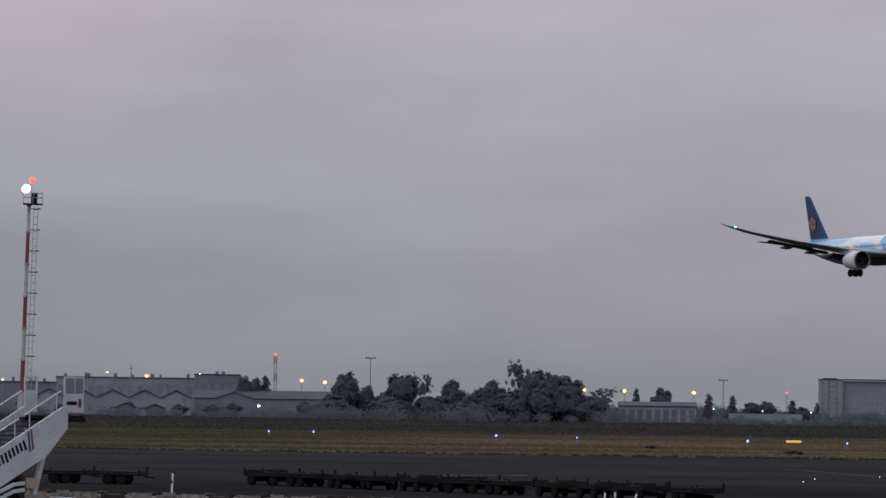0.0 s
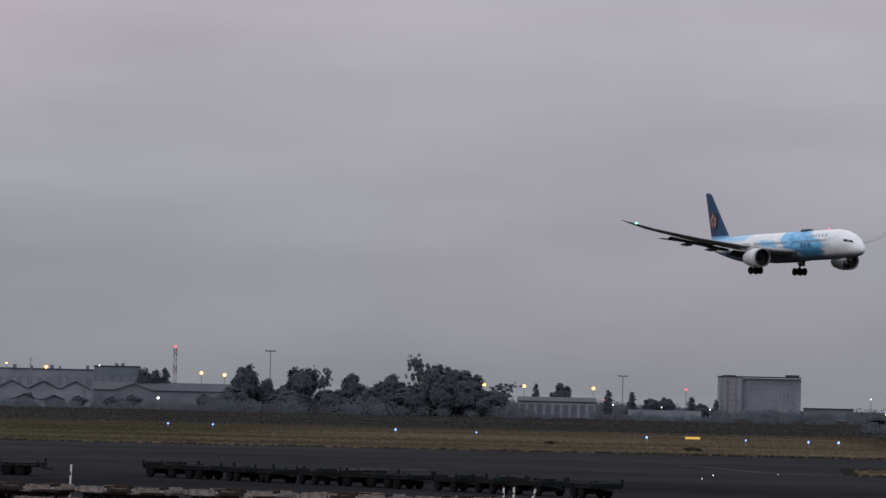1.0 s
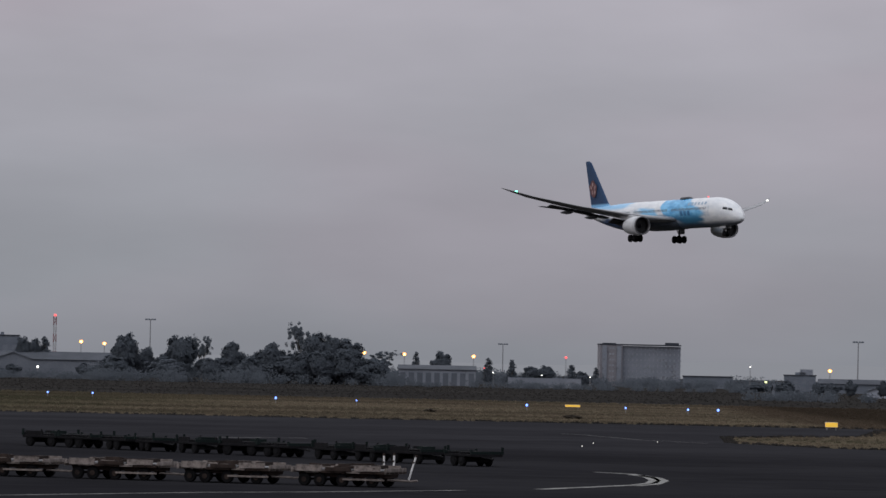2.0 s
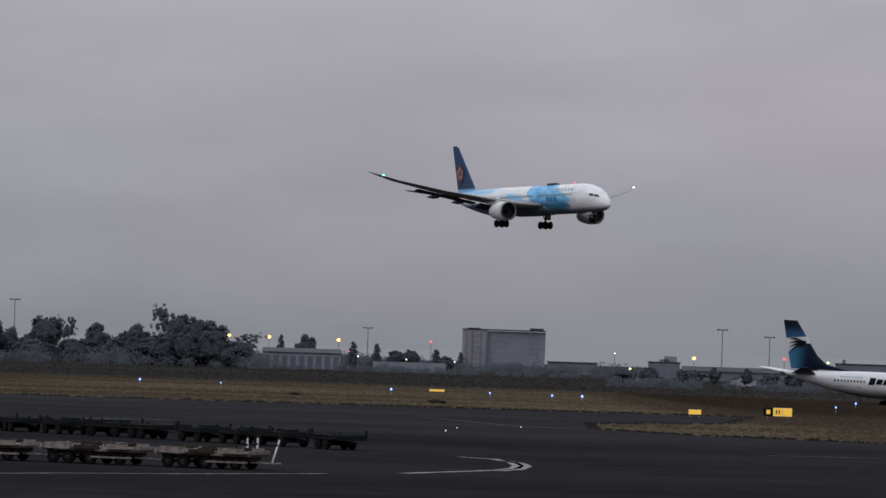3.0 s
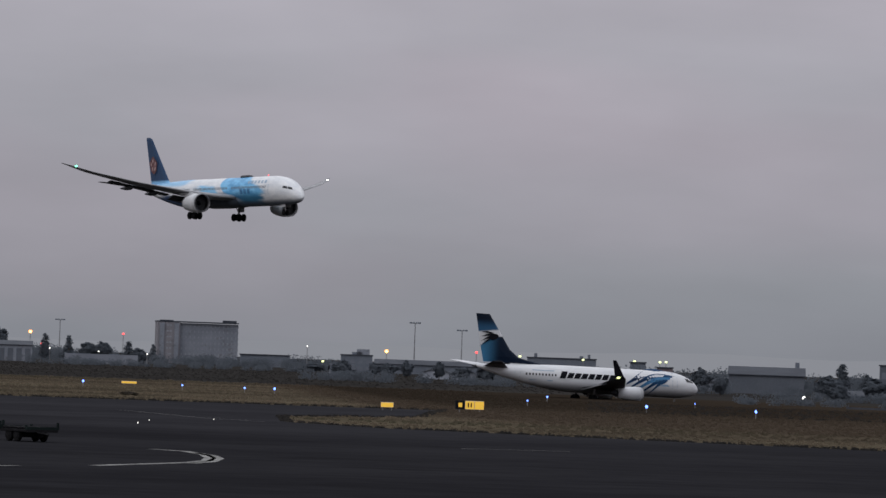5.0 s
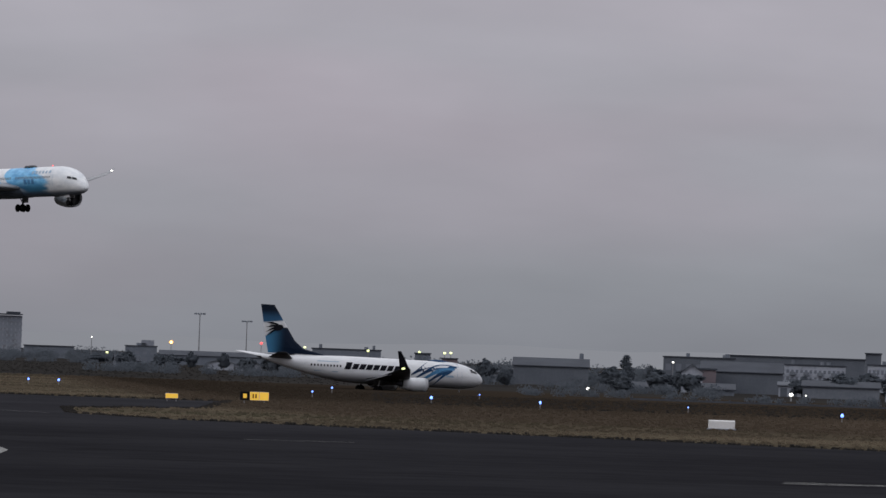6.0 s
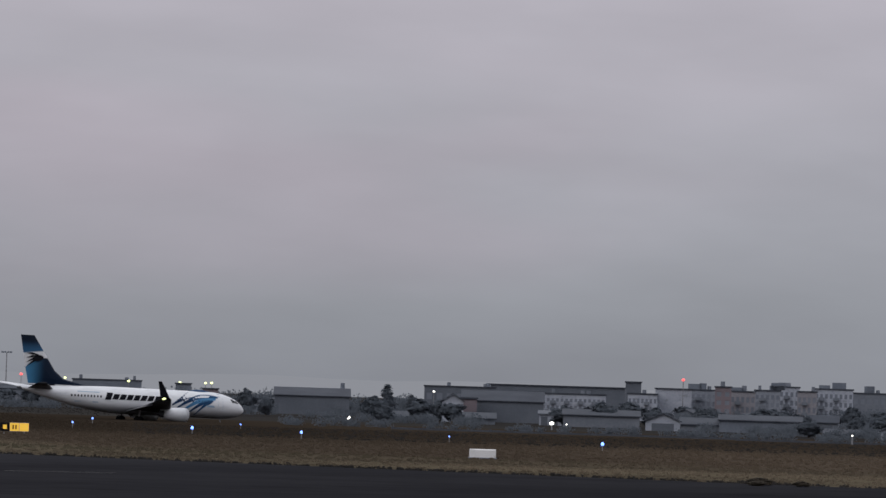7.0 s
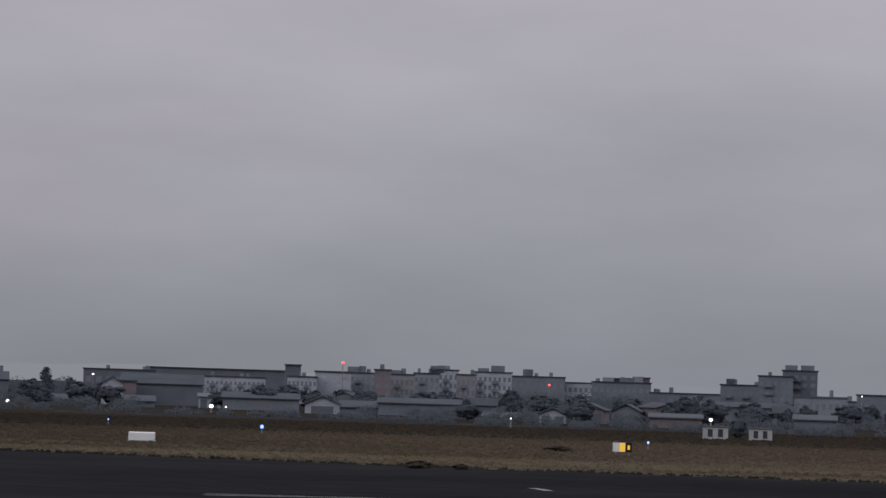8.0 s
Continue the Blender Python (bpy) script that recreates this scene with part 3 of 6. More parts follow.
def engine(th, x, y, z, r, length, pylon_to, label=""):
    """Nacelle with a hollow inlet, lip, fan and spinner, core cone and pylon."""
    m = T(x, y, z)
    bm = B()
    lathe(bm, [(-0.35, r * 0.90), (-0.12, r * 0.965), (-length * 0.22, r), (-length * 0.5, r * 0.98), (-length * 0.8, r * 0.84), (-length, r * 0.70), (-length, r * 0.62), (-length * 0.8, r * 0.60)], m, 32)
    nac = part("nacelle", bm, M["nacelle"], th, label, smooth=True)
    part("inlet_lip", lathe(B(), [(-0.36, r * 0.904), (-0.12, r * 0.968), (0.0, r * 0.91), (-0.06, r * 0.86), (-0.5, r * 0.82)], m, 32), M["lip"], nac, smooth=True)
    part("inlet_duct", lathe(B(), [(-0.45, r * 0.825), (-1.3, r * 0.80), (-1.3, 0.02)], m, 32), M["intake"], nac)
    part("spinner", lathe(B(), [(-1.25, r * 0.26), (-0.9, r * 0.17), (-0.65, 0.01)], m, 14), M["dark_steel"], nac, smooth=True)
    part("exhaust_cone", lathe(B(), [(-length * 0.78, r * 0.5), (-length * 1.08, r * 0.42), (-length * 1.25, 0.02)], m, 16), M["wing_dark"], nac, smooth=True)
    px, pz = pylon_to
    part("pylon", loft(B(), [[(a, y + e, b) for a, b in ((x - length * 0.2, z + r * 0.9), (px, pz + 0.2), (px - length * 0.7, pz - 0.1), (x - length * 0.9, z + r * 0.5))] for e in (-0.22, 0.22)]), M["nacelle"], th)


def lamp_bulb(name, c, r, material, parent, label=""):
    bm = B()
    bmesh.ops.create_icosphere(bm, subdivisions=2, radius=r, matrix=T(*c) @ Matrix.Diagonal((1.2, 1, 0.8, 1)))
    return part(name, bm, material, parent, label, smooth=True)


def wide_jet():
    th = empty("airliner", pose(19.08, 847.4, 36.5, 0.23, -0.59, -60.32), "landing twin-engine airliner in white, sky blue and navy, gear down", "airliner")
    h = Hull(62.0, 2.80, 2.84, 11.0, 40.0, -0.45, 1.5, 0.66, 0.07, 2.6, 3.0)
    part("fuselage", h.mesh(), M["livery_wide"], th, smooth=True)
    part("belly_fairing", loft(B(), [[(-x, w_ * k * math.cos(radians(a)), -1.75 - d * k * max(0.0, -math.sin(radians(a))) + 0.5 * max(0, math.sin(radians(a)))) for a in range(0, 360, 20)] for x, w_, d, k in ((18.5, 2.2, 0.9, 0.5), (21, 2.9, 1.6, 1), (27, 3.1, 1.75, 1), (33, 3.0, 1.7, 1), (38, 2.3, 1.2, 0.7))]), M["fairing"], th, smooth=True)
    st = [(1.8, -19.6, 13.6, -1.75, 1.55), (6.0, -22.4, 10.8, -1.35, 1.25), (9.9, -25.0, 8.2, -0.75, 0.80), (18.0, -30.1, 5.7, 0.75, 0.42), (25.5, -34.9, 3.3, 2.55, 0.24), (28.2, -37.0, 2.0, 3.45, 0.22), (30.0, -39.3, 0.6, 4.2, 0.08)]
    for side in (-1, 1):
        wg = part("wing", wing(st, side), M["wing_grey"], th, smooth=True)
        flap([(2.9, -19.8, 13.2, -1.9, 0), (9.2, -24.6, 8.7, -1.05, 0)], side, 0.95, 0.5, 2.4, "inboard_flap", wg, M["wing_dark"])
        flap([(10.2, -25.2, 8.1, -0.9, 0), (21.0, -32.0, 4.7, 1.3, 0)], side, 0.45, 0.4, 1.6, "outboard_flap", wg, M["wing_dark"])
        for y, x, z in ((7.0, -33.0, -1.9), (13.0, -34.4, -0.75), (17.5, -36.0, 0.15)):
            part("flap_fairing", loft(B(), [[(x + a, side * y + 0.28 * k * math.cos(radians(q)), z - 0.3 + 0.42 * k * math.sin(radians(q))) for q in range(0, 360, 45)] for a, k in ((2.6, 0.15), (1.4, 0.9), (-0.4, 1.0), (-2.2, 0.5), (-3.0, 0.08))]), M["wing_dark"], wg)
        engine(th, -20.4, side * 9.75, -2.95, 1.82, 5.6, (-25.6, -0.95))
        part("stabiliser", wing([(0.6, -53.6, 6.4, 0.9, 0.7), (9.9, -60.2, 2.0, 2.0, 0.16)], side), M["wing_dark"], th, smooth=True)
        # main gear
        g = part("main_gear", rod(B(), (-31.3, side * 4.7, -1.6), (-31.7, side * 4.9, -4.75), 0.24, 0.2, 10), M["steel"], th)
        part("bogie_beam", box(B(), -32.75, -30.65, side * 4.9 - 0.14, side * 4.9 + 0.14, -5.05, -4.72), M["dark_steel"], g)
        part("side_brace", rod(B(), (-30.6, side * 3.2, -2.3), (-31.6, side * 4.85, -4.1), 0.11, n=6), M["steel"], g)
        part("gear_door", box(B(), -32.6, -30.4, side * 5.3, side * 5.36, -3.9, -1.9), M["nacelle"], g)
        for dx in (-0.82, 0.82):
            for dy in (-0.62, 0.62):
                wheel("wheel", (-31.7 + dx, side * 4.9 + dy, -4.95), 0.74, 0.5, g, "dark_steel")
        lamp_bulb("landing_light", (-22.0, side * 3.25, -1.5), 0.28, M["landing"], th, "glowing landing lamp in the wing root")
        lamp_bulb("navigation_light", (-37.2, side * 28.1, 3.55), 0.21, M["lamp_green" if side < 0 else "lamp_white"], th)
    ng = part("nose_gear", rod(B(), (-6.1, 0, -2.3), (-5.9, 0, -4.5), 0.17, 0.13, 10), M["steel"], th)
    for dy in (-0.36, 0.36):
        wheel("wheel", (-5.9, dy, -4.6), 0.56, 0.38, ng, "dark_steel")
    for dy in (-0.55, 0.55):
        part("gear_door", box(B(), -7.0, -5.1, dy - 0.03, dy + 0.03, -3.6, -2.6), M["nacelle"], ng)
    fin = part("fin", wing([(0, -49.7, 8.2, 1.4, 0.95), (0, -51.1, 7.1, 2.6, 0.85), (0, -58.1, 2.4, 10.8, 0.28), (0, -59.0, 1.5, 11.2, 0.12)], 1, True), M["fin_navy"], th, smooth=False)
    for sy in (-1, 1):
        bm = B()
        ring = [bm.verts.new((-56.6 + 1.45 * math.cos(a) * (1 + 0.12 * math.sin(5 * a)) - 0.25 * math.sin(a), sy * 0.47, 5.6 + 1.6 * math.sin(a) * (1 + 0.10 * math.cos(4 * a)))) for a in [2 * math.pi * i / 30 for i in range(30)]]
        bm.faces.new(ring)
        part("emblem", bm, M["emblem_red"], fin, "dull red flower-like emblem")
        for k in range(5):
            a = radians(90 + 72 * k)
            cx, cz = -56.6 + 0.8 * math.cos(a) - 0.25 * math.sin(a), 5.6 + 0.85 * math.sin(a)
            bm = B()
            bm.faces.new([bm.verts.new((cx + 0.24 * math.cos(q), sy * 0.478, cz + 0.42 * math.sin(q + 0.4 * math.cos(a)))) for q in [2 * math.pi * i / 10 for i in range(10)]])
            part("petal", bm, M["emblem_pale"], fin, "pale pink petal of the emblem")
    # cockpit panes, one by one
    for sy in (-1, 1):
        for corners in (((1.5, -0.46), (2.45, -0.30), (2.75, 0.16), (1.95, 0.0)), ((2.58, -0.28), (3.75, -0.12), (3.8, 0.30), (2.9, 0.20))):
            bm = B()
            grid = []
            for j in range(5):
                row = []
                for i in range(5):
                    f, g = i / 4, j / 4
                    q = [(1 - g) * ((1 - f) * corners[0][e] + f * corners[1][e]) + g * ((1 - f) * corners[3][e] + f * corners[2][e]) for e in (0, 1)]
                    row.append(bm.verts.new(h.on_side(q[0], q[1], sy, 0.03)))
                grid.append(row)
            for lo, hi in zip(grid, grid[1:]):
                for i in range(4):
                    bm.faces.new((lo[i], lo[i + 1], hi[i + 1], hi[i]))
            part("cockpit_window", bm, M["dark_glass"], th)
        bm = B()
        for i in range(86):
            s = 9.0 + i * 0.50
            if i % 29 > 25:
                continue
            h.patch(bm, s, s + 0.26, 0.0, 0.46, sy, 1, 0.015)
        tagged(part("window_strip", bm, M["cabin_pane"], th), kind="stuff")
        for s in (8.0, 17.6, 35.5, 50.0):
            bm = B()
            for a, b, c0, c1 in ((s, s + 0.07, -1.4, 0.6), (s + 1.0, s + 1.07, -1.4, 0.6), (s + 0.07, s + 1.0, 0.54, 0.6)):
                h.patch(bm, a, b, c0, c1, sy, 4, 0.015)
            part("door_outline", bm, M["print_grey"], th)
        # the carrier's lettering and the type's figures as plain bars
        for i in range(6):
            bm = B()
            h.patch(bm, 9.2 + i * 1.25, 9.9 + i * 1.25, 0.95, 1.5, sy, 2, 0.02, 0.2)
            part("lettering_bar", bm, M["print_grey"], th)
        for i in range(3):
            part("figure_bar", h.patch(B(), 14.5 + i * 1.35, 15.5 + i * 1.35, -1.0, -0.1, sy, 3, 0.022, 0.35), M["figure_blue"], th)
    part("antenna_dome", loft(B(), [[(-x, 0.9 * k * math.cos(radians(a)), 2.5 + 0.42 * k * max(0.0, math.sin(radians(a))) - 0.1) for a in range(0, 360, 30)] for x, k in ((18.8, 0.25), (19.6, 1.0), (21.6, 1.0), (22.8, 0.2))]), M["wing_dark"], th)
    lamp_bulb("beacon", (-12.5, 0, 2.58), 0.14, M["lamp_red"], th, "small red beacon on the roof")
    return th


def narrow_jet():
    th = empty("airliner", pose(77.65, 694.92, -0.88, 0.0, 1.2, 23.6), "white narrow airliner with blue patterned tail standing on the taxiway", "airliner")
    h = Hull(38.6, 1.88, 2.02, 6.3, 22.5, 3.35, 0.62, 0.68, 0.09)
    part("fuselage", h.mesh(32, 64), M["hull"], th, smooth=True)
    st = [(1.5, -13.2, 7.9, 2.15, 0.95), (5.3, -15.7, 5.2, 2.5, 0.62), (16.9, -22.1, 1.75, 3.75, 0.2)]
    for side in (-1, 1):
        # wings in the dark flap tone: the shade beneath them put into the colour
        wg = part("wing", wing(st, side), M["wing_dark"], th, smooth=True)
        part("winglet", wing([(16.85, -22.1, 1.75, 3.72, 0.2), (17.25, -22.7, 1.5, 4.1, 0.14), (17.6, -23.5, 1.1, 5.2, 0.09), (17.9, -24.4, 0.6, 6.35, 0.05)], side), M["black"], wg)
        flap([(2.2, -13.7, 7.3, 2.2, 0), (11.5, -19.2, 3.4, 3.1, 0)], side, 0.5, 0.3, 1.1, "flap", wg, M["wing_dark"])
        engine(th, -12.6, side * 4.83, 1.62, 1.08, 4.3, (-16.0, 2.55))
        # near stabiliser coloured dark as its shaded side, far one hull white
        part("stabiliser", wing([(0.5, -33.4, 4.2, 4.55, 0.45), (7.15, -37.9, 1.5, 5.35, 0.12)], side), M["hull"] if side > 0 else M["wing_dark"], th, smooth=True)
        g = part("main_gear", rod(B(), (-19.6, side * 2.8, 2.0), (-19.8, side * 2.86, 0.6), 0.16, n=8), M["steel"], th)
        for dy in (-0.4, 0.4):
            wheel("wheel", (-19.8, side * 2.86 + dy, 0.57), 0.56, 0.38, g, "dark_steel")
        lamp_bulb("wingtip_light", (-23.4, side * 16.9, 3.9), 0.30, M["lamp_lime"], th, "glowing yellow-white lamp at the wing tip")
    ng = part("nose_gear", rod(B(), (-4.0, 0, 1.7), (-4.0, 0, 0.4), 0.11, n=8), M["steel"], th)
    for dy in (-0.2, 0.2):
        wheel("wheel", (-4.0, dy, 0.35), 0.34, 0.2, ng)
    fin = part("fin", wing([(0, -27.2, 10.2, 5.25, 0.3), (0, -31.4, 6.2, 6.1, 0.5), (0, -33.0, 4.9, 7.3, 0.5), (0, -36.7, 2.3, 12.45, 0.2)], 1, True), M["fin_eye"], th)
    for sy in (-1, 1):
        # dark rays and an oval on the white band of the fin
        for k in range(4):
            bm = B()
            x0, z0 = -36.0, 9.55 - 0.16 * k
            x1, z1 = -38.1, 9.75 - 0.72 * k
            w_ = 0.13
            bm.faces.new([bm.verts.new(q) for q in ((x0, sy * 0.27, z0 - w_), (x0, sy * 0.27, z0 + w_ * 0.5), ((x0 + x1) / 2, sy * 0.27, (z0 + z1) / 2 + 0.22), (x1, sy * 0.2, z1), ((x0 + x1) / 2, sy * 0.27, (z0 + z1) / 2 - 0.08))])
            part("fin_ray", bm, M["black"], fin)
        bm = B()
        bm.faces.new([bm.verts.new((-36.0 + 0.85 * math.cos(a), sy * 0.285, 9.05 + 0.45 * math.sin(a) + 0.12 * math.cos(a))) for a in [2 * math.pi * i / 18 for i in range(18)]])
        part("fin_oval", bm, M["black"], fin)
        # sweeping stripes on the forward hull
        for k, (s1, z1) in enumerate(((13.6, 3.1), (13.2, 2.35), (12.4, 1.75), (11.0, 1.6), (9.4, 1.65))):
            bm = B()
            s0, z0 = 5.0 + 0.45 * k, 4.85 - 0.3 * k
            pts = [(s0 + (s1 - s0) * i / 16, z0 + (z1 - z0) * i / 16 + (1.05 - 0.15 * k) * math.sin(math.pi * i / 16)) for i in range(17)]
            h.band(bm, pts, (0.95, 0.66, 0.62, 0.58, 0.5)[k], sy, 0.02 + 0.003 * k)
            part("hull_stripe", bm, M["deco_blue"] if k != 2 else M["figure_blue"], th)
        part("hull_oval", h.patch(B(), 6.0, 7.4, 3.0, 3.3, sy, 3, 0.03, 0.3), M["print_grey"], th)
        # carrier's name as slanting bars
        for i in range(8):
            s = 25.2 - i * 1.2
            z0, hgt = (3.35, 1.1) if i == 0 else (3.45, 0.82)
            part("lettering_bar", h.patch(B(), s - 1.0, s, z0, z0 + hgt, sy, 3, 0.02, -0.5), M["black"], th)
        bm = B()
        for i in range(46):
            s = 6.6 + i * 0.53
            if 12.8 < s < 25.6:
                continue
            h.patch(bm, s, s + 0.26, 3.62, 3.95, sy, 1, 0.012)
        tagged(part("window_strip", bm, M["black"], th), kind="stuff")
        part("lettering_line", h.patch(B(), 26.2, 30.0, 2.85, 2.98, sy, 1, 0.02), M["print_grey"], th)
        part("lettering_line", h.patch(B(), 26.0, 29.6, 4.35, 4.47, sy, 1, 0.02), M["print_grey"], th)
        for s0, s1, z0, z1 in ((1.35, 2.0, 3.75, 4.2), (2.08, 2.75, 3.85, 4.4)):
            part("cockpit_window", h.patch(B(), s0, s1, z0, z1, sy, 3, 0.03, 0.3), M["dark_glass"], th)
        for s in (4.6, 31.6):
            bm = B()
            for a, b, c0, c1 in ((s, s + 0.05, 2.7, 4.5), (s + 0.85, s + 0.9, 2.7, 4.5)):
                h.patch(bm, a, b, c0, c1, sy, 3, 0.012)
            part("door_outline", bm, M["print_grey"], th)
    lamp_bulb("cabin_light", (-14.6, -2.1, 3.2), 0.22, M["lamp_lime"], th, "bright lamp at the wing root")
    part("tail_cone", lathe(B(), [(0.2, 0.19), (-0.5, 0.14), (-0.7, 0.02)], T(-38.6, 0, 4.55), 10), M["wing_dark"], th)
    return th


wide_jet()
narrow_jet()


# ================= far surroundings =================
def facing(bearing, dist, turn=0.0, z=0.0):
    x, y = polar(bearing, dist)
    return pose(x, y, z, 0, 0, -bearing + turn)


def block(bearing, dist, wd, hgt, depth=14.0, wall="plaster", storeys=3, bays=6, turn=0.0, boxes=0, win=0.55, label="", name="building", roof="roof_dark"):
    """A flat-roofed building, its front to the airfield: walls, parapet roof, rows of recessed panes, roof boxes."""
    th = empty(name, facing(bearing, dist, turn), label or "plain flat-roofed building beyond the airfield", "building")
    bm = B()
    box(bm, -wd / 2, wd / 2, 0.12, depth, 0, hgt)
    st = hgt / (storeys + 0.25)
    if storeys and bays:
        # piers and bands stand proud of the recessed panes
        bw = wd / bays
        for i in range(storeys + 1):
            z0 = 0 if i == 0 else i * st - st * (1 - win) * 0.6
            z1 = st * (1 - win) * 0.4 if i == 0 else (hgt if i == storeys else i * st + st * (1 - win) * 0.4)
            box(bm, -wd / 2, wd / 2, 0, 0.12, z0, z1)
        for j in range(bays + 1):
            x = -wd / 2 + j * bw
            box(bm, max(x - bw * 0.22, -wd / 2), min(x + bw * 0.22, wd / 2), -0.003, 0.12, 0, hgt - 0.003)
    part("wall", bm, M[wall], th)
    for i in range(storeys if bays else 0):
        bm = B()
        for j in range(bays):
            x = -wd / 2 + (j + 0.5) * wd / bays
            box(bm, x - wd / bays * 0.3, x + wd / bays * 0.3, 0.06, 0.118, i * st + st * (1 - win) * 0.4, (i + 1) * st - st * (1 - win) * 0.6)
        tagged(part("glazing", bm, M["pane"], th), kind="stuff")
    bm = B()
    box(bm, -wd / 2 - 0.25, wd / 2 + 0.25, -0.25, depth + 0.25, hgt + 0.003, hgt + 0.35)
    rb = random.Random(int(bearing * 100) + int(dist))
    top = part("roof", bm, M[roof], th)
    for k in range(boxes):
        x, s = rb.uniform(-wd * 0.42, wd * 0.42), rb.uniform(0.8, 2.2)
        part("roof_box", box(B(), x - s, x + s, 2, 5, hgt + 0.354, hgt + 0.35 + rb.uniform(0.8, 2.0)), M[rb.choice(("dark_wall", "concrete", "dark_wall"))], top)
    for k in range(max(1, int(wd / 6)) if bays else 0):
        x, s, z = rb.uniform(-wd * 0.46, wd * 0.46), rb.uniform(0.4, 0.7), rb.uniform(0.7, 1.5)
        part("water_tank", rod(B(), (x, 3, hgt + 0.354), (x, 3, hgt + 0.354 + z), s, s * 0.9, 10), M[rb.choice(("dark_wall", "grey_wall"))], top)
    if storeys > 2 and bays > 3 and dist < 1300:
        for j in range(1, bays - 1, 3):
            for i in range(1, storeys):
                x = -wd / 2 + (j + 0.5) * wd / bays
                part("balcony", box(B(), x - wd / bays * 0.6, x + wd / bays * 0.6, -0.9, -0.006, i * st - 0.15, i * st + 0.75), M["grey_wall"], th)
    return th


def shed(bearing, dist, wd, eave, ridge, depth=18.0, wall="grey_wall", roof="roof_grey", turn=0.0, spans=1, gable_front=True, label="", openings=0):
    """A gabled shed of one or more spans, with a real roof overhang and door openings as dark recessed leaves."""
    th = empty("shed", facing(bearing, dist, turn), label or "low sheet-roofed shed beyond the airfield", "shed")
    sw = wd / spans
    for k in range(spans):
        x0 = -wd / 2 + k * sw
        x1 = x0 + sw - (0.004 if k < spans - 1 else 0.0)
        over = 0.3 if spans == 1 else -0.01
        a, b = (x0, x1) if gable_front else (0.0, depth)
        mid, e = (a + b) / 2, over if gable_front else 0.4
        sec = [(a, 0), (b, 0), (b, eave), (mid, ridge), (a, eave)]
        cap = [(a - e, eave - 0.05), (mid, ridge + 0.1), (b + e, eave - 0.05), (b + e, eave + 0.15), (mid, ridge + 0.3), (a - e, eave + 0.15)]
        if gable_front:
            part("wall", loft(B(), [[(u, v, z) for u, z in sec] for v in (0.0, depth)]), M[wall], th)
            part("roof", loft(B(), [[(u, v, z) for u, z in cap] for v in (-0.5, depth + 0.5)]), M[roof], th)
        else:
            part("wall", loft(B(), [[(v, u, z) for u, z in sec] for v in (x0, x1)]), M[wall], th)
            part("roof", loft(B(), [[(v, u, z) for u, z in cap] for v in (x0 - 0.3, x1 + 0.3)]), M[roof], th)
    for k in range(openings):
        x = -wd / 2 + (k + 0.5) * wd / openings
        part("door", box(B(), x - wd / openings * 0.32, x + wd / openings * 0.32, -0.06, -0.004, 0, eave * 0.8), M["slate_wall"], th)
    return th


def leaf_axes(out, size, r):
    """Two half axes of a leaf that turns its face roughly towards out."""
    n = (out.normalized() + 0.22 * Vector((r.gauss(0, 1), r.gauss(0, 1), r.gauss(0, 1)))).normalized()
    u = n.orthogonal().normalized()
    u.rotate(Matrix.Rotation(r.uniform(0, 6.28), 3, n))
    return u * size, n.cross(u) * size * 0.8


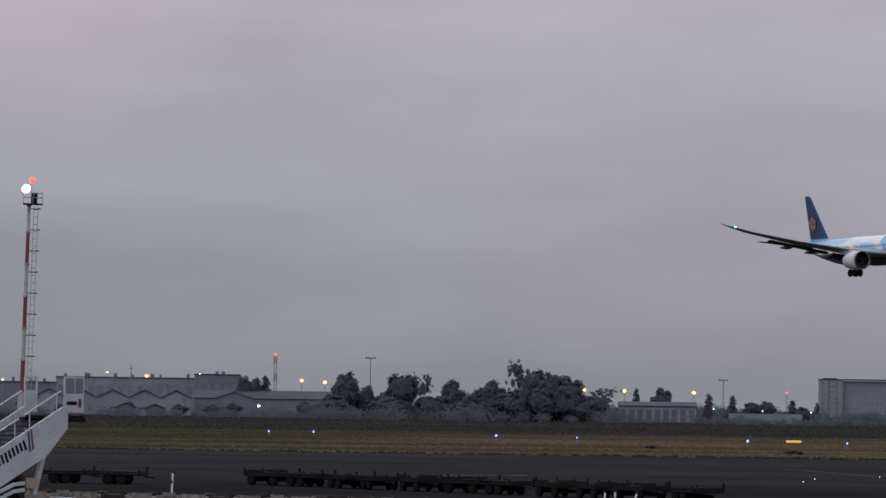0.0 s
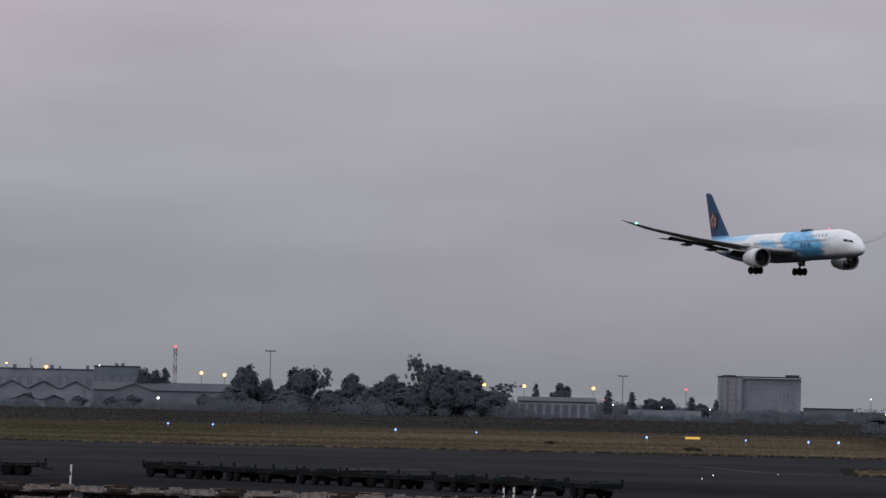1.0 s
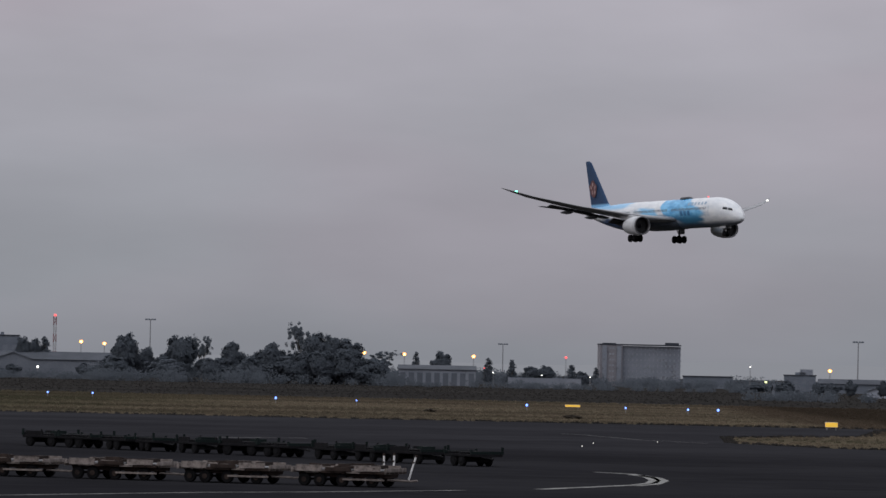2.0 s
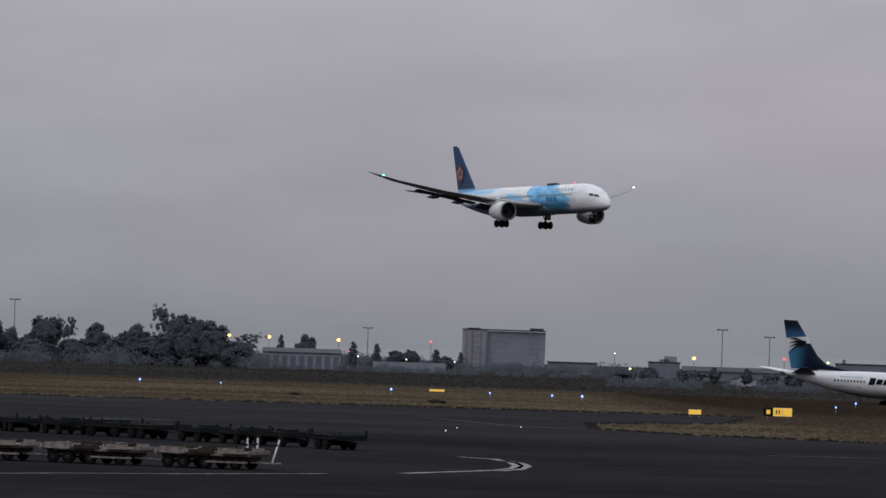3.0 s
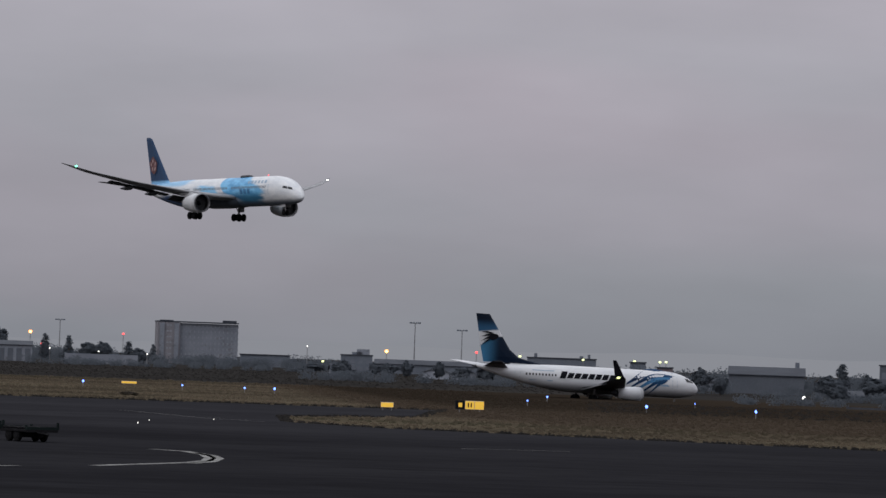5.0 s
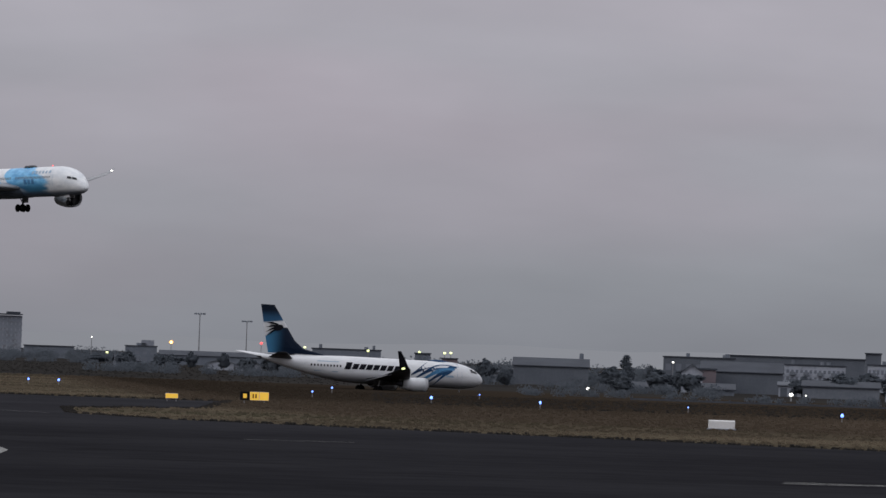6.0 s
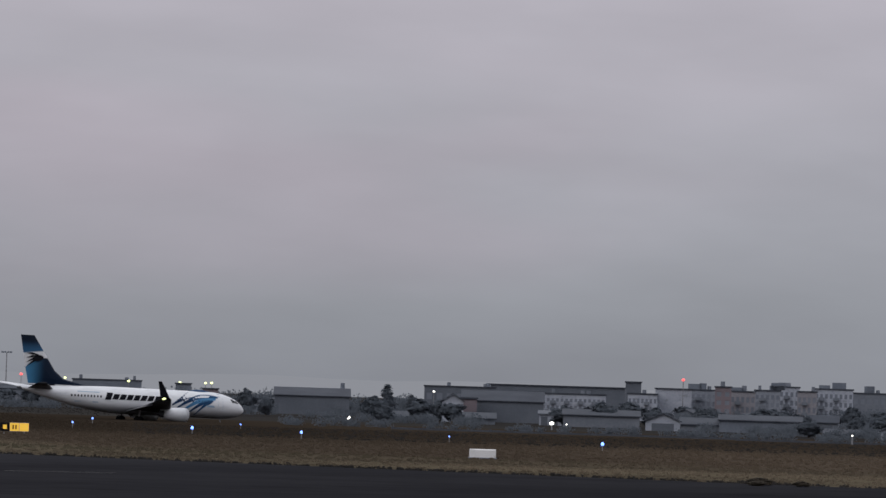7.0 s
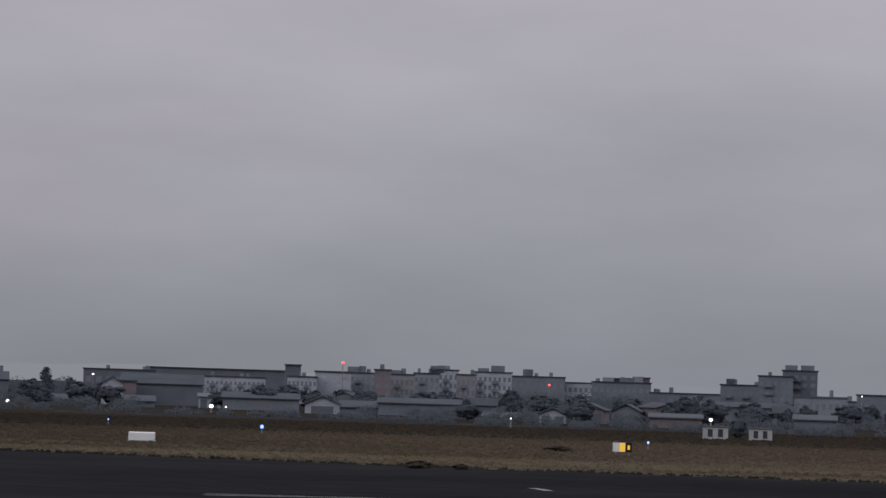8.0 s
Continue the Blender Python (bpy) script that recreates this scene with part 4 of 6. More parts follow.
def tree_mesh(seed, airy=False, conical=False, small=False):
    """Trunk and crown of one tree about 10 high and 8 wide, as two meshes."""
    r = random.Random(seed)
    bm = B()
    trunk_h = 4.2 if not conical else 8.5
    rod(bm, (0, 0, 0), (0.25, 0, trunk_h), 0.28, 0.16, 7)
    clumps = []
    if conical:
        for k in range(26):
            z = 1.2 + 8.4 * k / 26
            rad = 2.7 * (1 - (z - 1.0) / 9.4) ** 0.8
            a = r.uniform(0, 6.28)
            clumps.append((rad * 0.55 * math.cos(a), rad * 0.55 * math.sin(a), z, 0.55 + rad * 0.35))
    else:
        if airy:
            for k in range(7):
                a, q = 2 * math.pi * k / 7 + r.uniform(-0.3, 0.3), r.uniform(1.2, 3.3)
                x, y, z = q * math.cos(a), q * math.sin(a), r.uniform(5.6, 9.0 - 0.35 * q)
                rod(bm, (0.1, 0, r.uniform(2.0, 4.0)), (x, y, z), 0.12, 0.04, 5, False)
                for j in range(15):
                    clumps.append((x + r.gauss(0, 0.8), y + r.gauss(0, 0.8), z + r.gauss(0, 0.55), r.uniform(0.3, 0.55)))
        else:
            off = Vector((seed * 1.7, seed * 0.9, 0))
            for k in range(110 if small else 260):
                d = Vector((r.gauss(0, 1), r.gauss(0, 1), r.gauss(0, 1))).normalized()
                lump = 0.78 + 0.55 * noise.noise(d * 1.6 + off)
                q = r.uniform(0.72, 1.0) * lump
                x, y, z = 3.7 * q * d.x, 3.7 * q * d.y, 5.0 + 4.6 * q * d.z
                if z < 0.7:
                    continue
                clumps.append((x, y, z, r.uniform(0.5, 0.95)))
                if k % 20 == 0:
                    rod(bm, (0.1, 0, r.uniform(1.2, 3.6)), (x, y, z), 0.12, 0.04, 5, False)
    vs, fs = [], []
    if not (airy or conical):
        # dense inner foliage that closes the gaps between the outer clumps
        rows, cols = 11, 20
        for j in range(rows + 1):
            for i in range(cols):
                th, ph = math.pi * j / rows, 2 * math.pi * i / cols
                d = Vector((math.sin(th) * math.cos(ph), math.sin(th) * math.sin(ph), math.cos(th)))
                q = 0.84 * (0.78 + 0.55 * noise.noise(d * 1.6 + off)) * (1 + 0.10 * noise.noise(d * 6.0 + off))
                vs.append((3.7 * q * d.x, 3.7 * q * d.y, max(0.3, 5.0 + 4.6 * q * d.z)))
        for j in range(rows):
            for i in range(cols):
                fs.append((j * cols + i, (j + 1) * cols + i, (j + 1) * cols + (i + 1) % cols, j * cols + (i + 1) % cols))
    for x, y, z, s in clumps:
        for k in range(int((120 if airy else 34 if small else 40) * s)):
            d = Vector((r.gauss(0, 1), r.gauss(0, 1), r.gauss(0, 1))).normalized() * s * r.random() ** 0.5
            px, py, pz = x + d.x, y + d.y, z + d.z * 0.8
            e = r.uniform(0.08, 0.16) if airy else r.uniform(0.20, 0.38) * (1.25 if small else 1.0)
            c = Vector((px, py, pz))
            u, v = leaf_axes(Vector((px, py, (pz - 4.5) * 0.25)), e, r)
            i = len(vs)
            vs += [tuple(c - u), tuple(c + v), tuple(c + u), tuple(c - v)]
            fs.append((i, i + 1, i + 2, i + 3))
    return bm, vs, fs


TREES = {}


def tree(kind, bearing, dist, hgt, wd, label=""):
    if kind not in TREES:
        base = empty("tree", T(0, -2000, 0), "dark broadleaf tree beyond the airfield", "tree", "trees beyond the airfield")
        bm, vs, fs = tree_mesh(sum(map(ord, kind)), kind.startswith("airy"), kind.startswith("cone"), kind.startswith("small"))
        part("trunk", bm, M["bark"], base)
        raw("crown", vs, fs, M["hazed_leaf_pale" if kind.startswith("airy") else "shrub_leaf" if kind.startswith("shrub") else "leaf"], base)
        TREES[kind] = base
        ob = base
    else:
        ob = copy_thing(TREES[kind], Matrix.Identity(4))
    if kind.startswith("cone"):
        wd *= 1.55
    x, y = polar(bearing, dist)
    ob.matrix_basis = Matrix.LocRotScale((x, y, 0), Euler((0, 0, (bearing * 37.0) % 6.28)), (wd / 8.0, wd / 8.0, hgt / 10.0))
    if label:
        tagged(ob, label)
    return ob


def hedge(b0, b1, dist, hgt, seed, label="low dark bushes along the field's far edge"):
    """A belt of bushes, one mesh of many leaves."""
    r = random.Random(seed)
    vs, fs = [], []
    arc = radians(b1 - b0) * dist
    n = int(arc / 1.3)
    for k in range(n):
        b, d = b0 + (b1 - b0) * r.random(), dist * (1 + r.gauss(0, 0.012))
        x, y = polar(b, d)
        s = hgt * r.uniform(0.35, 0.75)
        if r.random() < 0.1:
            s *= 1.25
        for j in range(int(56 + 66 * s)):
            q = Vector((r.gauss(0, 1), r.gauss(0, 1), r.gauss(0, 1))).normalized() * r.random() ** 0.6
            c = Vector((x + q.x * s * 1.5, y + q.y * s, max(0.05, s * 0.6 + q.z * s * 0.8)))
            u, v = leaf_axes(Vector((q.x, q.y - 0.9, 0.3)), (0.085 + 0.05 * s) * r.uniform(0.6, 1.3), r)
            i = len(vs)
            vs += [tuple(c - u), tuple(c + v), tuple(c + u), tuple(c - v)]
            fs.append((i, i + 1, i + 2, i + 3))
    return tagged(raw("bushes", vs, fs, M["hazed_bush_leaf"]), label, "bushes", kind="stuff")


def street_lamp(bearing, dist, z, colour="orange", r=0.75, name="street_lamp", label="tall street lamp with a glowing sodium lantern"):
    th = empty(name, facing(bearing, dist), label, "street lamp", "lamps beyond the airfield")
    bm = B()
    rod(bm, (0, 0.3, 0), (0, 0.3, max(z, 0.6)), 0.14, 0.09, 6)
    part("pole", bm, M["pole_grey"], th)
    bm = B()
    # oversized lantern globe; the orange one stands in for the lamp's glare halo
    bmesh.ops.create_icosphere(bm, subdivisions=2, radius=(0.74 if colour == "orange" else 0.52) * r, matrix=T(0, -0.1, z) @ Matrix.Diagonal((1.1, 0.9, 0.85, 1)))
    shade = part("lantern", bm, M[colour], th, smooth=True)
    if colour == "orange":
        bm = B()
        bmesh.ops.create_icosphere(bm, subdivisions=2, radius=0.46 * r, matrix=T(0, -0.1 - 0.42 * r, z - 0.05 * r) @ Matrix.Diagonal((1.0, 0.8, 0.95, 1)))
        part("bulb", bm, M["sodium_bulb"], shade, "bright bulb under the sodium lantern", smooth=True)
    return th


def high_mast(bearing, dist, z, ring=1.6):
    """A slim floodlight mast with a ring of lamp heads."""
    th = empty("floodlight_mast", facing(bearing, dist), "tall slim grey floodlight mast with a crown of lamp heads", "light mast", "floodlight masts")
    part("pole", rod(B(), (0, 0, 0), (0, 0, z), 0.24, 0.13, 8), M["pole_grey"], th)
    bm = B()
    for k in range(10):
        a = 2 * math.pi * k / 10
        box(bm, -0.28, 0.28, -0.2, 0.2, z - 0.25, z + 0.25, Matrix.Rotation(a, 4, "Z") @ T(ring, 0, 0))
        rod(bm, (0, 0, z - 0.1), (ring * math.cos(a), ring * math.sin(a), z), 0.07, n=5)
    part("lamp_ring", bm, M["dark_wall"], th)
    return th


def lattice_tower(bearing, dist, z, half=0.46):
    """A red and white lattice tower with an obstruction light."""
    th = empty("lattice_tower", facing(bearing, dist), "red and white lattice tower with a red light on top", "tower")
    n = 7
    for k in range(n):
        z0, z1 = z * k / n, z * (k + 1) / n
        bm = B()
        for sx in (-1, 1):
            for sy in (-1, 1):
                rod(bm, (sx * half, sy * half, z0), (sx * half, sy * half, z1), 0.13, n=5)
            rod(bm, (-sx * half, -half, z0), (sx * half, -half, z1), 0.08, n=4)
            rod(bm, (sx * half, -half, z0), (sx * half, half, z1), 0.08, n=4)
        box(bm, -half, half, -half, half, z1 - 0.12, z1 - 0.02)
        part("section", bm, M["red_paint" if k % 2 == 0 else "mast_white"], th)
    bm = B()
    lathe(bm, [(-0.4, 0.03), (-0.25, 0.45), (0.25, 0.45), (0.45, 0.03)], T(0, 0, z + 0.45) @ pose(0, 0, 0, 0, -90, 0), 10)
    part("beacon", bm, M["lamp_red"], th, smooth=True)
    return th


def wall_run(b0, b1, dist, hgt, material="concrete", label="low concrete boundary wall at the field's far edge"):
    th = empty("boundary_wall", facing((b0 + b1) / 2, dist), label, "wall")
    wd = radians(b1 - b0) * dist
    n = max(2, int(wd / 7.0))
    for k in range(n):
        x0, x1 = -wd / 2 + k * wd / n, -wd / 2 + (k + 1) * wd / n
        part("panel", box(B(), x0 + 0.15, x1 - 0.15, 0, 0.2, 0, hgt), M[material], th)
        part("post", box(B(), x0 - 0.147, x0 + 0.147, -0.06, 0.26, 0, hgt + 0.15), M[material], th)
    return th


def clutter(seed, count, b0, b1, d0, d1):
    """Small houses and trees between the larger buildings of the town."""
    r = random.Random(seed)
    walls = ("grey_wall", "dark_wall", "dark_wall", "brick", "dark_wall", "grey_wall")
    for k in range(count):
        b, d = r.uniform(b0, b1), r.uniform(d0, d1)
        if r.random() < 0.28:
            wd = r.uniform(3.5, 7)
            shed(b, d, wd, r.uniform(1.8, 2.8), r.uniform(2.9, 3.8), r.uniform(5, 8), r.choice(walls), "roof_dark", r.uniform(-30, 30), 1, r.random() < 0.5, r.choice(("small gabled house in the town", "small sheet-roofed house with plain walls", "low workshop with a gabled roof")), r.choice((0, 1, 2)))
        else:
            tree(r.choice(("small_a", "small_b", "small_c", "small_d")), b, d, r.uniform(3.2, 5.4), r.uniform(4.0, 8.0))


def tall_block():
    """The large block of flats: a pinkish end tower with two pale ribs and a long grey slab, rows of panes, roof slab."""
    th = empty("apartment_block", facing(0.039, 1720, 4.0), "large grey seven-storey block of flats with a pinkish end", "building")
    wd, hgt = 30.7, 15.6
    left = wd * 0.28
    bm = B()
    box(bm, -wd / 2, -wd / 2 + left, 0.0, 16, 0, hgt)
    part("end_wing", bm, M["render_pink"], th)
    for k in (0.10, 0.74):
        part("rib", box(B(), -wd / 2 + left * k, -wd / 2 + left * (k + 0.2), -0.5, -0.004, 0, hgt - 0.4), M["concrete"], th)
    bm = B()
    st = hgt / 7.2
    x0, x1 = -wd / 2 + left + 0.004, wd / 2
    box(bm, x0, x1, 1.3, 17, 0, hgt - 0.3)
    slab = part("slab", bm, M["concrete"], th)
    for i in range(8):
        part("band", box(B(), x0, x1, 1.12, 1.296, i * st - 0.35 if i else 0.0, min(i * st + 0.95, hgt - 0.304)), M["concrete"], slab)
    n = 14
    for j in range(n + 1):
        x = x0 + (x1 - x0) * j / n
        part("pier", box(B(), max(x0 + 0.01, x - 0.55), min(x1 - 0.01, x + 0.55), 1.117, 1.292, 0.01, hgt - 0.31), M["concrete"], slab)
    for i in range(7):
        bm = B()
        for j in range(n):
            a = x0 + (x1 - x0) * (j + 0.5) / n
            box(bm, a - 0.9, a + 0.9, 1.2, 1.296, i * st + 0.95, i * st + st - 0.35)
        tagged(part("glazing", bm, M["pane_pale"], th), kind="stuff")
        bm = B()
        for xx in (-wd / 2 + left * 0.45, -wd / 2 + left * 0.58):
            box(bm, xx - 0.4, xx + 0.4, -0.05, -0.004, i * st + 1.0, i * st + st - 0.5)
        tagged(part("glazing", bm, M["pane_pale"], th), kind="stuff")
    bm = B()
    box(bm, -wd / 2 - 0.15, wd / 2 + 0.15, -0.2, 17.2, hgt + 0.003, hgt + 0.40)
    box(bm, wd * 0.32, wd * 0.48, 2, 8, hgt + 0.40, hgt + 1.2)
    box(bm, -wd * 0.46, -wd * 0.30, 3, 8, hgt + 0.40, hgt + 0.75)
    part("roof", bm, M["roof_dark"], th)
    return th


# left: sheds, hangars and trees
block(-10.700, 1560, 30.9, 10.1, wall='grey_wall', storeys=2, bays=8, depth=30, label='long grey flat-roofed cargo building')
block(-9.261, 1640, 50.0, 12.4, wall='concrete', storeys=2, bays=14, depth=40, label='long pale grey flat-roofed terminal building', roof='roof_grey')
block(-8.102, 1600, 16.0, 13.7, wall='dark_wall', storeys=2, bays=5, depth=30, label='dark flat-roofed block beside the sheds')
shed(-9.419, 1420, 49.4, 5.4, 7.7, spans=5, wall='concrete', roof='roof_grey', label='row of low gabled sheds with grey sheet roofs')
shed(-7.510, 1430, 43.7, 5.5, 7.8, spans=1, gable_front=False, wall='grey_wall', roof='roof_grey', label='long low shed with a pale sheet roof')
shed(-7.885, 1390, 12.1, 5.4, 7.5, spans=1, wall='grey_wall', roof='roof_pale')
tree('broad_a', -7.767, 1440, 13.9, 7.6)
tree('cone_a', -7.488, 1440, 13.3, 6.8)
tree('broad_b', -7.623, 1440, 12.3, 7.2)
lattice_tower(-7.370, 1500, 19.8)
high_mast(-6.168, 1560, 20.1)


def antenna_mast(bearing, dist, z):
    """A slim steel mast with two short cross arms."""
    th = empty("antenna_mast", facing(bearing, dist), "slim grey antenna mast behind the long buildings", "mast")
    part("pole", rod(B(), (0, 0, 0), (0, 0, z), 0.22, 0.12, 8), M["pole_grey"], th)
    for k in (0.80, 0.92):
        part("cross_arm", box(B(), -0.7, 0.7, -0.06, 0.06, z * k, z * k + 0.15), M["pole_grey"], th)


antenna_mast(-9.19, 1600, 16.8)

street_lamp(-8.994, 1540, 12.8, 'orange', 0.95)
street_lamp(-7.036, 1540, 11.9, 'orange', 0.95)
street_lamp(-6.743, 1540, 11.4, 'orange', 0.95)
street_lamp(-9.493, 1540, 13.8, 'orange', 0.50)
street_lamp(-8.324, 1540, 13.7, 'lamp_white', 0.40)
street_lamp(-7.575, 1380, 3.3, 'lamp_white', 0.75, label='white flood lamp on a short pole')
street_lamp(-10.807, 1450, 10.5, 'lamp_lime', 0.70)
# the big trees
tree('broad_c', -6.481, 1310, 15.2, 10.7)
tree('broad_d', -6.205, 1320, 10.1, 7.7)
tree('broad_a', -5.779, 1310, 14.6, 11.9)
tree('airy_a', -5.507, 1330, 14.8, 7.0, 'thin-crowned pale tree among darker ones')
tree('broad_b', -5.133, 1310, 11.8, 9.2)
tree('broad_d', -4.845, 1320, 8.8, 5.7)
tree('broad_c', -4.647, 1300, 12.9, 10.9)
tree('airy_b', -4.241, 1320, 18.5, 11.1, 'tall airy tree with a thin crown')
tree('broad_b', -4.060, 1300, 15.0, 10.6, 'large dark spreading tree with a dense crown')
tree('broad_c', -3.860, 1300, 15.8, 11.0, 'large dark spreading tree with a dense crown')
tree('broad_b', -3.666, 1300, 13.4, 13.2)
tree('broad_d', -4.237, 1295, 9.7, 11.3)
tree('airy_a', -3.229, 1320, 11.0, 10.7)
tree('broad_d', -3.483, 1290, 5.7, 7.5)
tree('broad_c', -5.990, 1310, 9.2, 7.6)
tree('broad_d', -6.633, 1300, 7.3, 13.2)
tree('broad_a', -5.345, 1300, 7.7, 13.2)
tree('broad_c', -4.415, 1298, 9.3, 15.1)
tree('broad_d', -3.700, 1292, 10.4, 10.5)
tree('broad_a', -3.990, 1292, 10.6, 10.5)
tree('broad_a', -3.377, 1300, 8.3, 13.2)
tree('broad_c', -5.918, 1300, 7.5, 13.2)
tree('broad_d', -4.880, 1298, 7.8, 11.3)
tree('cone_a', -2.800, 1500, 11.0, 4.6)
tree('broad_b', -2.471, 1500, 11.1, 9.2)
tree('cone_a', -1.878, 1500, 9.4, 5.4)
tree('cone_a', -1.578, 1500, 9.0, 5.4)
tree('broad_a', -1.342, 1480, 7.2, 7.4)
tree('broad_c', -1.143, 1480, 7.8, 8.2)
tree('cone_a', -0.830, 1450, 7.5, 6.0)
tree('broad_d', -0.701, 1450, 5.4, 8.1)
tree('cone_a', -0.516, 1600, 7.0, 4.0)
street_lamp(-3.457, 1540, 10.1, 'orange', 0.95)
street_lamp(-2.949, 1540, 9.9, 'orange', 0.95)
street_lamp(-2.071, 1540, 9.6, 'orange', 0.95)
street_lamp(-1.933, 1500, 5.7, 'lamp_red', 0.45, label='small red lamp on a pole')
street_lamp(-1.819, 1420, 4.3, 'lamp_white', 0.35, label='small white lamp on a pole')
street_lamp(-1.205, 1420, 3.8, 'lamp_white', 0.35, label='small white lamp on a pole')
street_lamp(-0.593, 1420, 3.5, 'lamp_white', 0.35, label='small white lamp on a pole')
high_mast(-1.702, 1700, 14.9)
street_lamp(-0.901, 1480, 9.7, 'lamp_red', 0.80, label='red lamp on a tall pole')
street_lamp(3.571, 1480, 7.7, 'lamp_red', 0.90, label='red lamp on a tall pole')
shed(-2.530, 1400, 23.9, 4.9, 6.0, gable_front=False, wall='concrete', roof='roof_grey', openings=9, label='open-sided white shed with a grey roof')
wall_run(-1.625, -0.699, 1390, 3.0)
hedge(-6.844, -2.981, 1290, 4.5, 11)
hedge(-11.259, -6.844, 1330, 2.5, 12)
hedge(-2.981, 1.792, 1300, 2.2, 13)
# the tall block of flats and its neighbours
tall_block()
block(0.896, 1650, 18.1, 4.2, wall='dark_wall', storeys=1, bays=0, depth=20, label='low dark building beside the tall block')
tree('broad_c', 1.537, 1350, 3.0, 10.4)
tree('broad_b', 1.289, 1350, 1.4, 7.5)
block(2.056, 1500, 10.5, 5.3, wall='dark_wall', storeys=2, bays=4, depth=15, boxes=2, label='dark two-storey building among trees')
street_lamp(2.433, 1500, 7.1, 'orange', 0.95)
street_lamp(1.629, 1380, 3.2, 'lamp_lime', 0.70)
street_lamp(1.789, 1380, 2.0, 'lamp_lime', 0.50)
street_lamp(1.428, 1500, 7.9, 'lamp_white', 0.40)
street_lamp(2.333, 1300, 2.2, 'lamp_white', 0.30)
high_mast(2.783, 1500, 16.8)
high_mast(3.381, 1560, 15.2)
shed(3.039, 1450, 38.0, 2.9, 4.2, gable_front=False, wall='dark_wall', roof='roof_dark', label='long low dark hangar roof')
shed(3.067, 1150, 6.7, 1.7, 2.7, wall='plaster', roof='roof_pale', label='small white tent-like shed')
tree('broad_b', 3.110, 1130, 4.6, 3.5)
shed(3.417, 1150, 6.5, 1.4, 3.2, wall='concrete', roof='roof_grey')
block(4.653, 1400, 21.3, 6.5, wall='dark_wall', storeys=1, bays=9, depth=15, label='long dark flat-roofed building behind the parked airliner')
block(5.618, 1300, 4.5, 6.0, wall='dark_wall', storeys=1, bays=0, depth=8)
block(5.962, 1250, 4.3, 4.8, wall='brick', storeys=1, bays=0, depth=8)
street_lamp(4.123, 1350, 6.8, 'lamp_lime', 0.75, label='tall lamp with a lime-white lantern')
street_lamp(4.924, 1350, 6.4, 'lamp_lime', 0.75, label='tall lamp with a lime-white lantern')
street_lamp(5.574, 1350, 6.5, 'lamp_lime', 0.75, label='tall lamp with a lime-white lantern')
street_lamp(5.895, 1350, 6.5, 'lamp_lime', 0.75, label='tall lamp with a lime-white lantern')
street_lamp(5.973, 1350, 6.6, 'lamp_lime', 0.75, label='tall lamp with a lime-white lantern')
tree('cone_a', 6.409, 1150, 5.7, 3.8)
tree('broad_a', 6.258, 1000, 3.2, 5.0)
hedge(1.220, 6.859, 950, 2.3, 14)
hedge(-0.6, 6.2, 1570, 4.0, 25, "dark tree belt behind the low buildings")
hedge(6.859, 19.760, 690, 1.6, 15)
# right: the town
hedge(5.5, 20.0, 1290, 5.0, 16, "dark tree belt behind the town")
hedge(7.5, 20.0, 1010, 3.2, 17, "bushes between the houses of the town")
hedge(12.2, 16.2, 800, 2.3, 19, "dark bushes in front of the low sheds")
hedge(7.2, 9.4, 820, 2.0, 20, "dark bushes in front of the low sheds")
hedge(17.0, 20.0, 840, 2.2, 24, "dark bushes in front of the low sheds")
hedge(-11.5, -1.0, 1700, 6.0, 18, "dark tree belt behind the hangars")
shed(7.248, 1000, 16.6, 4.1, 5.7, gable_front=False, wall='slate_wall', roof='roof_dark', depth=25, openings=4, label='long dark hangar with a low gabled roof')
tree('broad_b', 6.415, 950, 5.1, 5.3)
tree('broad_c', 6.668, 900, 3.9, 3.8)
tree('cone_a', 8.188, 1050, 7.6, 6.2, 'single conical tree standing between the buildings')
block(7.633, 1050, 3.2, 5.6, wall='dark_wall', storeys=2, bays=2, depth=10)
block(9.117, 1250, 19.7, 7.5, wall='slate_wall', storeys=2, bays=7, depth=20, label='dark flat-roofed building at the town edge')
block(10.356, 1300, 38.7, 8.6, wall='slate_wall', storeys=3, bays=0, depth=20, label='long dark flat-roofed apartment row')
block(10.499, 1240, 20.1, 6.4, wall='plaster', storeys=3, bays=16, depth=10, win=0.45, label='white apartment row with small windows')
shed(9.031, 900, 4.2, 4.0, 5.4, wall='plaster', roof='roof_grey', label='tall narrow gabled house with pale storeys')
shed(9.664, 930, 16.7, 4.3, 6.2, gable_front=False, wall='slate_wall', roof='roof_dark', label='grey warehouse with a dark gabled roof')
block(9.18, 922, 5.0, 4.6, depth=5, wall='brick', storeys=2, bays=0, label='small reddish annex beside the grey warehouse')
block(11.309, 1240, 4.3, 10.2, wall='slate_wall', storeys=4, bays=0, depth=8, label='dark water-tank tower on a building')
block(11.428, 1200, 7.8, 7.0, wall='plaster', storeys=3, bays=7, depth=10, label='white three-storey house with small windows')
block(11.819, 1210, 9.7, 8.6, wall='plaster', storeys=4, bays=0, depth=14, label='pale blank-walled apartment block')
block(12.199, 1230, 7.1, 8.6, wall='concrete', storeys=4, bays=5, depth=14, boxes=2)
block(12.445, 1200, 4.3, 9.5, wall='brick', storeys=4, bays=2, depth=12, label='narrow red brick block')
block(12.693, 1220, 6.7, 8.5, wall='render_pink', storeys=3, bays=5, depth=12, boxes=1)
block(13.004, 1260, 7.1, 9.1, wall='concrete', storeys=4, bays=5, depth=12, boxes=2)
